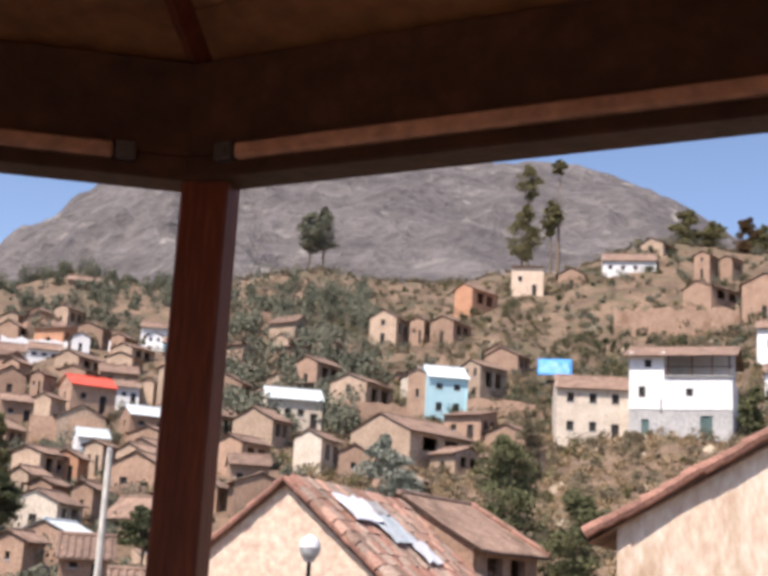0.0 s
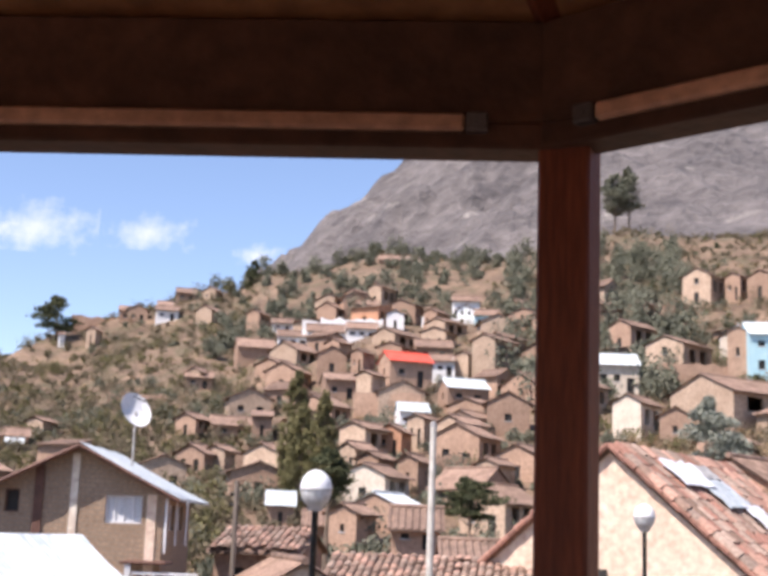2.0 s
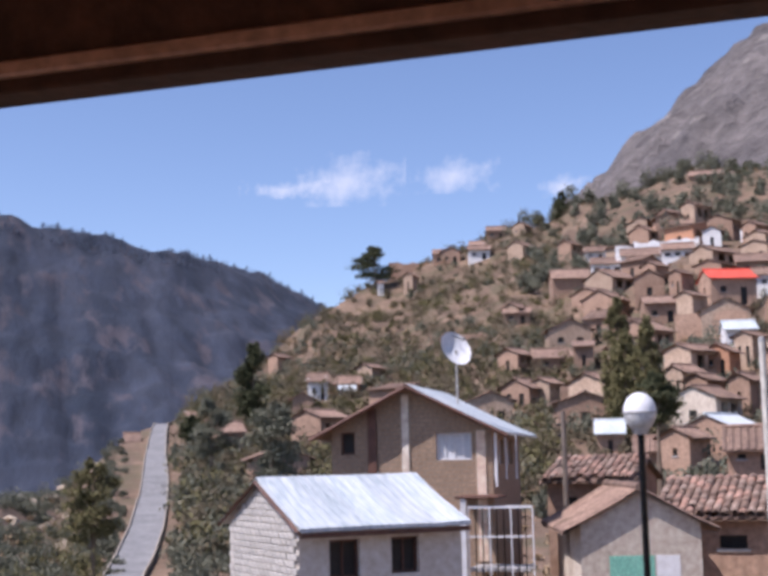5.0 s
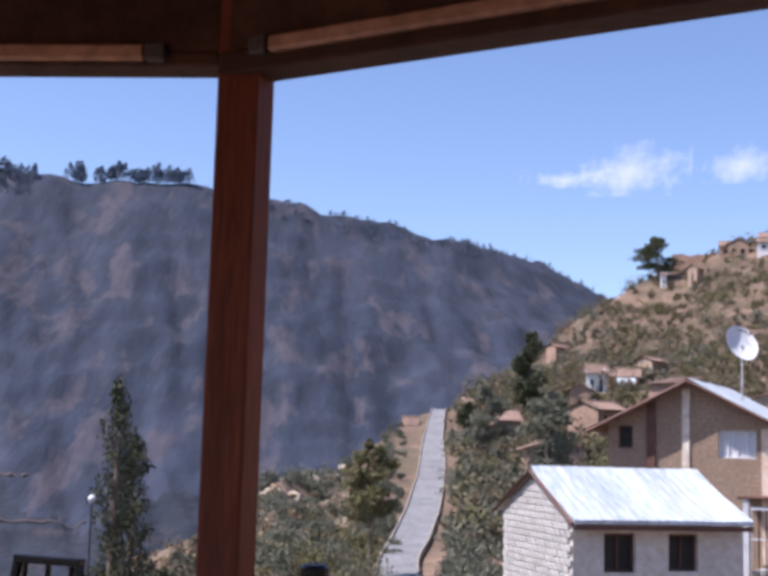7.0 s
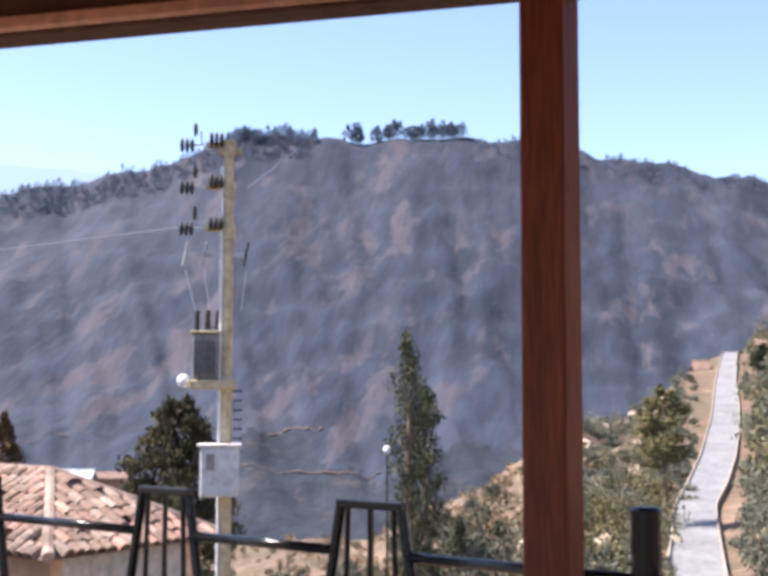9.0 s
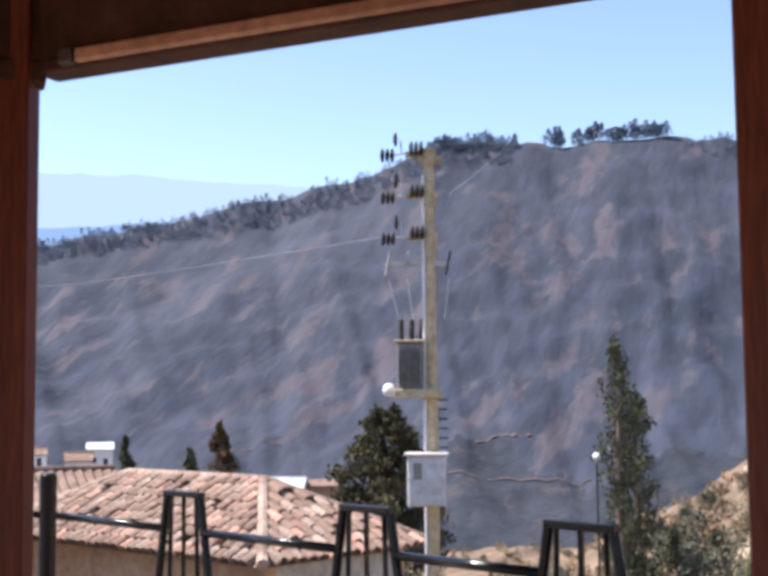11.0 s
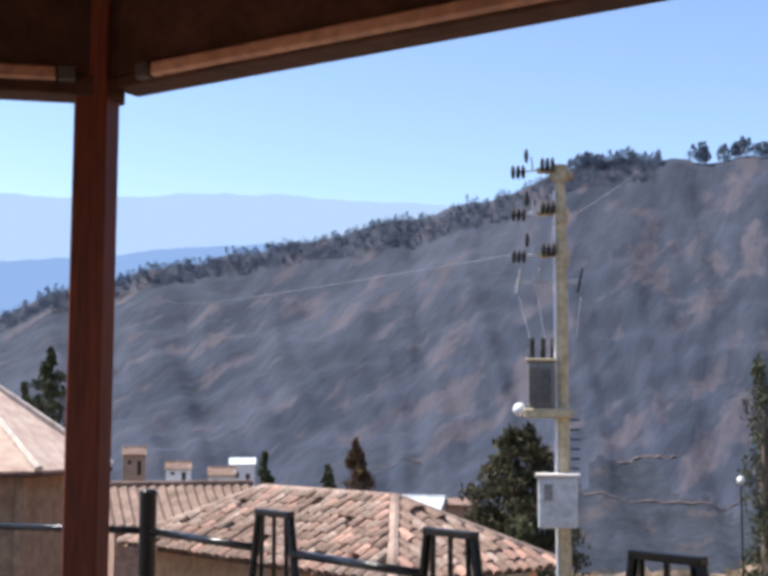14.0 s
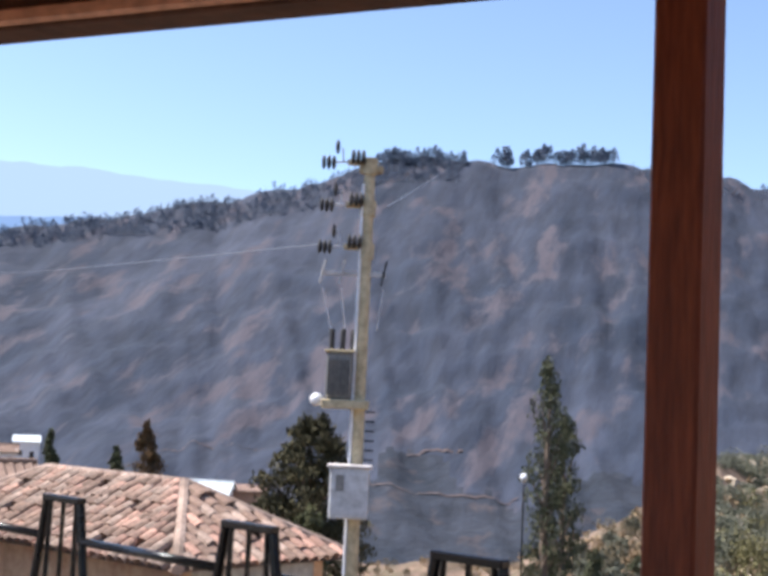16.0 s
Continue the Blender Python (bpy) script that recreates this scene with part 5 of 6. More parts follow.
def block_house():
    base, w, d, h, rise = -4.6, 3.35, 3.7, 5.08, 0.76
    hs = holder("block_house", Matrix.Translation((-11.5, 21.25, base)) @ Matrix.Rotation(radians(28.4 + 26), 4, "Z"), "small white block house with a shiny metal roof", "house")
    wins = [(-1.08, -0.47, 4.05, 4.75), (0.18, 0.76, 4.08, 4.75)]
    bm = bmesh.new()
    shell(bm, w, d, h, "eave", rise, wins)
    part("wall", bm, WHITE_RENDER, hs)
    for o in wins:
        window_in(hs, *o, bars=1, frame_mat=RUST_WOOD, label="dark curtained window")
    for k in (0, 1):
        m = Matrix.Translation((0, d, 0)) @ Matrix.Rotation(math.pi, 4, "Z") if k else None
        edges = np.linspace(-w / 2 - 0.12, w / 2 + 0.02, 6)
        for x0, x1 in zip(edges, edges[1:]):
            part("roof_sheet", wavy_slope(bmesh.new(), x0 if not k else -x1, x1 if not k else -x0, -0.35, d / 2, h - 0.08, h + rise + 0.06, 0.15, 0.006), WHITE_TIN, hs, "shiny corrugated metal sheet", m=m)
    part("eave_board", boxed(-w / 2 - 0.1, w / 2 + 0.02, -0.34, -0.30, h - 0.26, h - 0.17), RUST_WOOD, hs)
    part("verge_board", rodded((-w / 2 - 0.14, -0.33, h - 0.16), (-w / 2 - 0.14, d / 2, h + rise - 0.04), 0.05, n=4), RUST_WOOD, hs, "dark red verge board")
    part("verge_board", rodded((-w / 2 - 0.14, d + 0.33, h - 0.16), (-w / 2 - 0.14, d / 2, h + rise - 0.04), 0.05, n=4), RUST_WOOD, hs, "dark red verge board")
    # bare block work on the gable
    bw, bh = 0.25, 0.125
    one = mesh_of("block", boxed(0, 0.05, 0.008, bw - 0.008, 0.007, bh - 0.007, bevel=0.01), BLOCK)
    rows = int((h + rise - 3.4) / bh)
    rng = random.Random(5)
    for j in range(rows):
        z = 3.4 + j * bh
        inset = 0 if z + bh < h else (z + bh - h) / rise * d / 2
        y = inset + (bw / 2 if j % 2 else 0)
        while y + bw <= d - inset + 0.01:
            again("block", one, hs, Matrix.Translation((-w / 2 - 0.045 - rng.uniform(0, 0.012), y, z)))
            y += bw
    return hs


WHITE_TIN = surface("white_metal_sheet", (0.47, 0.53, 0.55), (0.60, 0.64, 0.655), 0.5, 0.45, 0.1, metal=0.05, gloss=0.3, stretch=(3, 0.4, 1), stain=(0.40, 0.45, 0.49), stain_from=0.6, vary=0.12)
WHITE_RENDER = surface("cream_render", (0.60, 0.55, 0.48), (0.70, 0.65, 0.58), 0.8, 0.9, 0.2, stain=(0.5, 0.42, 0.34), stain_from=0.62)
block_house()


def hip_house():
    fr, u, v = Vector((-20.34, 8.38, 0)), Vector((-0.945, -0.327, 0)), Vector((-0.327, 0.945, 0))
    L, D, eave, rise, foot = 9.3, 4.3, -1.2, 1.2, -6.0
    hs = holder("hip_roof_house", Matrix.Translation(fr) @ Matrix.Rotation(math.atan2(-u.y, -u.x), 4, "Z"), "peach plastered house with an old hipped clay tile roof", "house")
    o = 0.4
    for a, b, z0, z1 in ((-(L - o), -5.6, foot, eave), (-5.6, -4.9, foot, -3.0), (-5.6, -4.9, -2.05, eave), (-4.9, -2.2, foot, eave), (-2.2, -1.5, foot, -3.0), (-2.2, -1.5, -2.05, eave), (-1.5, -o, foot, eave)):
        part("wall", boxed(a, b, o, o + 0.25, z0, z1), PEACH, hs)
    part("back_wall", boxed(-(L - o), -o, D - o - 0.25, D - o, foot, eave), PEACH, hs)
    part("side_wall", boxed(-o - 0.25, -o - 0.004, o + 0.252, D - o - 0.252, foot, eave), GREY_GREEN, hs, "grey plastered side wall")
    part("side_wall", boxed(-(L - o), -(L - o) + 0.25, o + 0.252, D - o - 0.252, foot, eave), TAN, hs)
    for a, b in ((-5.6, -4.9), (-2.2, -1.5)):
        window_in(hs, a, b, -3.0, -2.05, y=o + 0.1, bars=1, frame_mat=PALE)
    top0, top1 = (-D / 2 - 0.3, D / 2, eave + rise), (-L + D / 2 + 0.3, D / 2, eave + rise)
    c = [(0, 0, eave), (-L, 0, eave), (-L, D, eave), (0, D, eave)]
    deck = bmesh.new()
    vs = [deck.verts.new(p) for p in c + [top0, top1]]
    for f in ((0, 4, 5, 1), (2, 5, 4, 3), (0, 3, 4), (1, 5, 2), (0, 1, 2, 3)):
        deck.faces.new([vs[i] for i in f])
    bmesh.ops.recalc_face_normals(deck, faces=deck.faces)
    part("roof_deck", deck, TILE, hs)
    for a, b in ((c[0], top0), (c[3], top0), (c[1], top1), (c[2], top1), (top0, top1)):
        part("ridge_capping", rodded(Vector(a) + Vector((0, 0, 0.05)), Vector(b) + Vector((0, 0, 0.06)), 0.11, n=8), TILE_PALE, hs, "pale clay ridge capping")
    return hs, c, top0, top1


TILE_PALE = surface("pale_clay_tile", (0.27, 0.19, 0.148), (0.41, 0.305, 0.24), 1.5, 0.9, 0.4, stain=(0.17, 0.12, 0.09), vary=0.28)
HIP, HIP_C, HIP_T0, HIP_T1 = hip_house()


def round_house():
    hs = holder("round_house", Matrix.Translation((-26.5, 1.38, -6.0)), "tan eight-sided building with a faded rose metal roof", "house")
    R, eave, top, n = 3.3, 6.65, 8.55, 8
    turn = radians(-16)
    ring = lambda r, z: [Vector((r * math.cos(turn + 2 * math.pi * i / n), r * math.sin(turn + 2 * math.pi * i / n), z)) for i in range(n)]
    wall_r, roof_r, cap_r = ring(2.75, 0), ring(R, eave), ring(0.52, top)
    for i in range(n):
        j = (i + 1) % n
        bm = bmesh.new()
        a, b = wall_r[i], wall_r[j]
        inn = 0.9
        prism(bm, [a, b, b * inn, a * inn], (0, 0, eave + 0.2))
        bmesh.ops.recalc_face_normals(bm, faces=bm.faces)
        part("wall", bm, TAN, hs)
        part("pilaster", rodded(a * 1.01, a * 1.01 + Vector((0, 0, eave + 0.05)), 0.11, n=8), TAN, hs)
        bm = bmesh.new()
        prism(bm, [roof_r[i], roof_r[j], cap_r[j], cap_r[i]], (0, 0, -0.09))
        bmesh.ops.recalc_face_normals(bm, faces=bm.faces)
        part("roof_slope", bm, ROSE_SHEET, hs)
        part("ridge_capping", rodded(roof_r[i] + Vector((0, 0, 0.02)), cap_r[i] + Vector((0, 0, 0.02)), 0.09, 0.06, 6), CAPPING, hs, "pale metal ridge capping")
        part("gutter", rodded(roof_r[i] - Vector((0, 0, 0.06)), roof_r[j] - Vector((0, 0, 0.06)), 0.05, n=6), RUST_WOOD, hs, "dark red gutter")
    bm = bmesh.new()
    bmesh.ops.create_cone(bm, cap_ends=True, segments=8, radius1=0.54, radius2=0.5, depth=0.08, matrix=Matrix.Translation((0, 0, top + 0.04)))
    part("roof_cap", bm, PALE, hs)
    part("roof_vent", rodded((2.15, 0.12, 7.3), (2.15, 0.12, 7.6), 0.045), IRON, hs, "small dark roof vent")


round_house()

GUTTER = surface("rusty_gutter", (0.045, 0.028, 0.022), (0.09, 0.06, 0.045), 2.0, 0.7, 0.3)
SHEET = surface("white_roof_sheet", (0.70, 0.71, 0.74), (0.82, 0.82, 0.84), 2.0, 0.6, 0.2, stain=(0.30, 0.27, 0.26), stain_from=0.62)
# the gabled adobe house with the patched tile roof, and the plastered gable beside it
NEAR_GABLE = house(3.8, 37.7, -4.6, 8.2, 5.3, 15.0, -24, "pink", "tile", "gable", rise=3.45, cols=0, label="plastered gable house with a patched old tile roof")
# a near-black block in place of the hole's unlit inside
part("vent", boxed(-0.45, -0.1, -0.03, 0.02, 5.0, 5.35, bevel=0.04), DARK, NEAR_GABLE, "broken vent hole filled near-black")
for k, (x, y, z, s, l, mm) in enumerate(((1.35, 2.6, 7.82, 0.9, 2.6, "white"), (1.9, 4.3, 7.35, 1.1, 2.4, "blue"), (2.7, 5.3, 6.72, 0.8, 1.5, "white"), (1.2, 4.6, 7.95, 0.5, 1.3, "grey"))):
    b = bmesh.new()
    rows = [[b.verts.new((x + s * (i / 5 - 0.5), y + l * (j / 7 - 0.5), z + 0.2 * (1 - x / 4.1) - 0.84 * s * (i / 5 - 0.5) + 0.26 + 0.09 * noise.noise((i * 1.3, j * 1.1, k)))) for j in range(8)] for i in range(6)]
    for i in range(5):
        for j in range(7):
            b.faces.new((rows[i][j], rows[i + 1][j], rows[i + 1][j + 1], rows[i][j + 1]))
    r = bmesh.ops.extrude_face_region(b, geom=b.faces[:])
    for g in r["geom"]:
        if isinstance(g, bmesh.types.BMVert):
            g.co.z += 0.03
    part("roof_sheet", b, {"white": SHEET, "blue": TIN, "grey": CEMENT}[mm], NEAR_GABLE, "loose pale roof sheet")
part("gutter", rodded((4.62, 1.2, 4.72), (4.62, 15.4, 4.72), 0.17, n=8), GUTTER, NEAR_GABLE, "dark sagging eave gutter")
EDGE_GABLE = house(-21.0, 20.2, -4.6, 7.0, 7.13, 7.0, 1.5, "streaked", "tile", "gable", rise=2.03, cols=0, label="weathered pink plastered gable house with a tile verge")

SIDE_GABLE = house(-1.3, 47.0, 0.3, 6.0, 2.6, 6.0, -28, "adobe", "tile", "gable", rise=1.7, cols=0, label="low adobe house with a red-brown tile verge")
verge(SIDE_GABLE, 6.0, 2.6, 1.7, 4, 6.2)
verge(NEAR_GABLE, 8.2, 5.3, 3.45, 1)
verge(NEAR_GABLE, 8.2, 5.3, 3.45, 3, 15.2)
verge(EDGE_GABLE, 7.0, 7.13, 2.03, 2)


def white_house():
    """Tall white house on a bare cement ground floor, with an open balcony."""
    hs = holder("white_house", Matrix.Translation(away(-13.4, 132.5, 16.4)) @ Matrix.Rotation(radians(-13.4 - 6), 4, "Z"), "large white house on a grey cement ground floor", "house")
    w, d, low, mid, top = 10.4, 8.0, 3.6, 7.0, 10.6
    bm = bmesh.new()
    pierced(bm, w, low, 0.3, [(-3.9, -3.1, 0.3, 2.6), (2.0, 3.2, 0.0, 3.0)])
    box(bm, -w / 2, w / 2, d - 0.3, d, -2.5, low)
    for x in (-w / 2, w / 2 - 0.3):
        box(bm, x, x + 0.3, 0.3, d - 0.3, -2.5, low)
    part("ground_floor", bm, CEMENT, hs, "grey cement ground floor")
    bm = bmesh.new()
    holes = [(-4.2, -3.5, 4.9, 6.0), (0.6, 1.3, 5.0, 5.8)]
    xs = [-w / 2, -4.2, -3.5, 0.6, 1.3, w / 2]
    for a, b in zip(xs, xs[1:]):
        hole = next((o for o in holes if o[0] == a and o[1] == b), None)
        if hole:
            box(bm, a, b, -0.06, 0.3, low, hole[2])
            box(bm, a, b, -0.06, 0.3, hole[3], mid)
        else:
            box(bm, a, b, -0.06, 0.3, low, mid)
    box(bm, -w / 2, w / 2, d - 0.3, d, low, mid)
    for x in (-w / 2, w / 2 - 0.3):
        box(bm, x, x + 0.3, 0.3, d - 0.3, low, mid)
    part("upper_wall", bm, WHITEWASH, hs, "whitewashed upper wall")
    bm = boxed(-w / 2, -1.6, -0.06, 0.24, mid, top - 1.3)
    box(bm, -w / 2, -w / 2 + 0.3, 0.24, d, mid, top - 0.9)
    box(bm, -w / 2, w / 2, d * 0.55, d * 0.55 + 0.3, mid, top - 0.6)
    box(bm, -1.9, -1.6, 0.24, d * 0.55, mid, top - 0.9)
    part("top_wall", bm, WHITEWASH, hs, "whitewashed top storey")
    part("balcony_floor", boxed(-1.6, w / 2, -0.3, d * 0.55, mid, mid + 0.14), CEMENT, hs)
    for x in (-1.2, 1.2, 3.2, 4.9):
        part("balcony_post", boxed(x - 0.08, x + 0.08, -0.1, 0.06, mid + 0.14, top - 1.35), RUST_WOOD, hs)
    part("balcony_rail", boxed(-1.5, w / 2, -0.16, -0.08, mid + 1.0, mid + 1.1), RUST_WOOD, hs)
    # near-black panels carry the unlit rooms in their colour
    for o in holes + [(-3.6, -2.9, 8.0, 8.8)]:
        part("window", boxed(o[0], o[1], 0.1 if o[2] < 7 else -0.08, 0.14 if o[2] < 7 else -0.062, o[2], o[3]), DARK, hs, "near-black sheet for an unlit window")
    for o in ((-3.9, -3.1, 0.3, 2.6), (2.0, 3.2, 0.0, 3.0)):
        part("door", boxed(o[0], o[1], 0.15, 0.2, o[2], o[3]), GREEN_DOOR, hs, "dark green door")
    for s in (0, 1):
        m = Matrix.Translation((0, d, 0)) @ Matrix.Rotation(math.pi, 4, "Z") if s else None
        part("roof", wavy_slope(bmesh.new(), -w / 2 - 0.6, w / 2 + 0.6, -0.9, d / 2, top - 1.45, top + 0.3, 0.3, 0.045), TILE, hs, m=m)
    part("rain_spout", rodded((-1.9, -0.1, 3.2), (-1.9, -0.1, 4.6), 0.05), DARK, hs)


GREEN_DOOR = surface("green_door_paint", (0.06, 0.11, 0.10), (0.10, 0.16, 0.15), 2.0, 0.6, 0.1)
white_house()
TARP = surface("blue_plastic", (0.05, 0.26, 0.62), (0.10, 0.38, 0.78), 1.0, 0.45, 0.3, vary=0)
bm = bmesh.new()
rows = [[bm.verts.new((i * 0.5, 0.35 * noise.noise((i * 0.7, j * 0.7, 2)) - 0.25 * j, -0.42 * j + 0.25 * noise.noise((i * 0.5, j * 0.6, 8)))) for j in range(7)] for i in range(10)]
for i in range(9):
    for j in range(6):
        bm.faces.new((rows[i][j], rows[i + 1][j], rows[i + 1][j + 1], rows[i][j + 1]))
r = bmesh.ops.extrude_face_region(bm, geom=bm.faces[:])
for g in r["geom"]:
    if isinstance(g, bmesh.types.BMVert):
        g.co.y -= 0.04
thing("tarpaulin", bm, TARP, "bright blue plastic tarpaulin hung between the houses", "tarpaulin", m=Matrix.Translation((20.6, 165.5, 31.0)) @ Matrix.Rotation(radians(-8), 4, "Z"), smooth=True)


# ---- lamps, poles and the transformer ----
GLOBE = surface("opal_globe", (0.74, 0.74, 0.73), (0.82, 0.82, 0.81), 2.0, 0.3, 0.0, vary=0)
# the grey shading of the globe's lower half is put into its colour
GLOBE_LOW = surface("shaded_globe_base", (0.46, 0.47, 0.46), (0.55, 0.56, 0.55), 2.0, 0.35, 0.0, vary=0)
CONCRETE = surface("pole_concrete", (0.42, 0.40, 0.35), (0.56, 0.53, 0.47), 1.0, 0.85, 0.3, stretch=(2, 2, 0.4), stain=(0.34, 0.30, 0.25))
OLD_POLE = surface("old_pole_wood", (0.13, 0.105, 0.085), (0.23, 0.19, 0.155), 2.0, 0.9, 0.4, stretch=(5, 5, 0.4))
YELLOWED = surface("yellowed_concrete", (0.42, 0.34, 0.20), (0.56, 0.47, 0.30), 1.2, 0.85, 0.3, stain=(0.34, 0.26, 0.15))
TANK = surface("transformer_paint", (0.16, 0.155, 0.14), (0.25, 0.24, 0.215), 2.0, 0.6, 0.2)
BOX_GREY = surface("cabinet_paint", (0.48, 0.48, 0.47), (0.60, 0.60, 0.58), 1.0, 0.5, 0.1, stain=(0.40, 0.38, 0.35), stain_from=0.62)


def globe_lamp(x, y, z, r, foot):
    lp = holder("street_lamp", Matrix.Translation((x, y, foot)), "white globe lamp on a black iron post", "street lamp", "globe lamps")
    c = z - foot
    part("lamp_post", rodded((0, 0, 0), (0, 0, c - r * 1.1), r * 0.24, r * 0.2, 10), IRON, lp)
    up = bmesh.new()
    bmesh.ops.create_uvsphere(up, u_segments=28, v_segments=16, radius=r)
    bmesh.ops.bisect_plane(up, geom=up.verts[:] + up.edges[:] + up.faces[:], plane_co=(0, 0, -r * 0.02), plane_no=(0, 0, 1), clear_inner=True)
    up.transform(Matrix.Diagonal((1, 1, 1.18, 1)))
    part("globe", up, GLOBE, lp, m=Matrix.Translation((0, 0, c)), smooth=True)
    dn = bmesh.new()
    bmesh.ops.create_uvsphere(dn, u_segments=28, v_segments=16, radius=r * 0.985)
    bmesh.ops.bisect_plane(dn, geom=dn.verts[:] + dn.edges[:] + dn.faces[:], plane_co=(0, 0, -r * 0.04), plane_no=(0, 0, 1), clear_outer=True)
    bmesh.ops.bisect_plane(dn, geom=dn.verts[:] + dn.edges[:] + dn.faces[:], plane_co=(0, 0, -r * 0.86), plane_no=(0, 0, 1), clear_inner=True)
    dn.transform(Matrix.Diagonal((1, 1, 1.25, 1)))
    part("globe_base", dn, GLOBE_LOW, lp, "lower half with grey shading in its colour", m=Matrix.Translation((0, 0, c)), smooth=True)
    part("rim", rodded((0, 0, c - r * 0.09), (0, 0, c + r * 0.01), r * 1.03, r * 1.03, 28), CEMENT, lp)
    part("collar", rodded((0, 0, c - r * 1.35), (0, 0, c - r * 1.05), r * 0.4, r * 0.55, 14), CEMENT, lp)


globe_lamp(-3.82, 12.49, 1.98, 0.165, -4.4)
globe_lamp(-0.79, 18.66, 1.92, 0.155, -4.8)
globe_lamp(-11.37, 0.20, 0.92, 0.19, -5.6)
globe_lamp(-40.3, 30.2, -0.65, 0.15, -8.5)


def pole(x, y, foot, top, r, material, label):
    p = holder("utility_pole", Matrix.Translation((x, y, foot)), label, "utility pole")
    part("shaft", rodded((0, 0, 0), (0, 0, top - foot), r, r * 0.7, 12), material, p)
    return p


p = pole(-6.9, 33.35, -6.0, 4.4, 0.12, CONCRETE, "slim pale concrete utility pole")
part("cap", rodded((0, 0, 10.38), (0, 0, 10.52), 0.1, 0.06), CEMENT, p)
p = pole(-13.22, 35.69, -6.0, 2.9, 0.1, OLD_POLE, "weathered wooden utility pole")
for z in (8.2, 8.5):
    part("insulator", rodded((-0.2, 0, z), (0.05, 0, z), 0.04), IRON, p)
p = pole(-14.37, 0.40, -6.0, 2.85, 0.11, OLD_POLE, "old wooden pole with insulators and a lamp rod")
part("lamp_rod", rodded((0.05, 0, 8.4), (0.0, 0.02, 10.2), 0.022), CEMENT, p)
b = bmesh.new()
bmesh.ops.create_uvsphere(b, u_segments=12, v_segments=8, radius=0.07, matrix=Matrix.Translation((0, 0.02, 10.3)) @ Matrix.Diagonal((1, 1, 1.7, 1)))
part("lamp_head", b, IRON, p, "dark lamp head", smooth=True)
for k in range(5):
    z = 7.75 + k * 0.2
    arm = part("insulator_pin", rodded((0, -0.12, z), (0, 0.12, z), 0.012, n=6), IRON, p)
    for s in (-1, 1):
        part("insulator", rodded((0, s * 0.1, z - 0.03), (0, s * 0.1, z + 0.05), 0.035), DARK, arm)


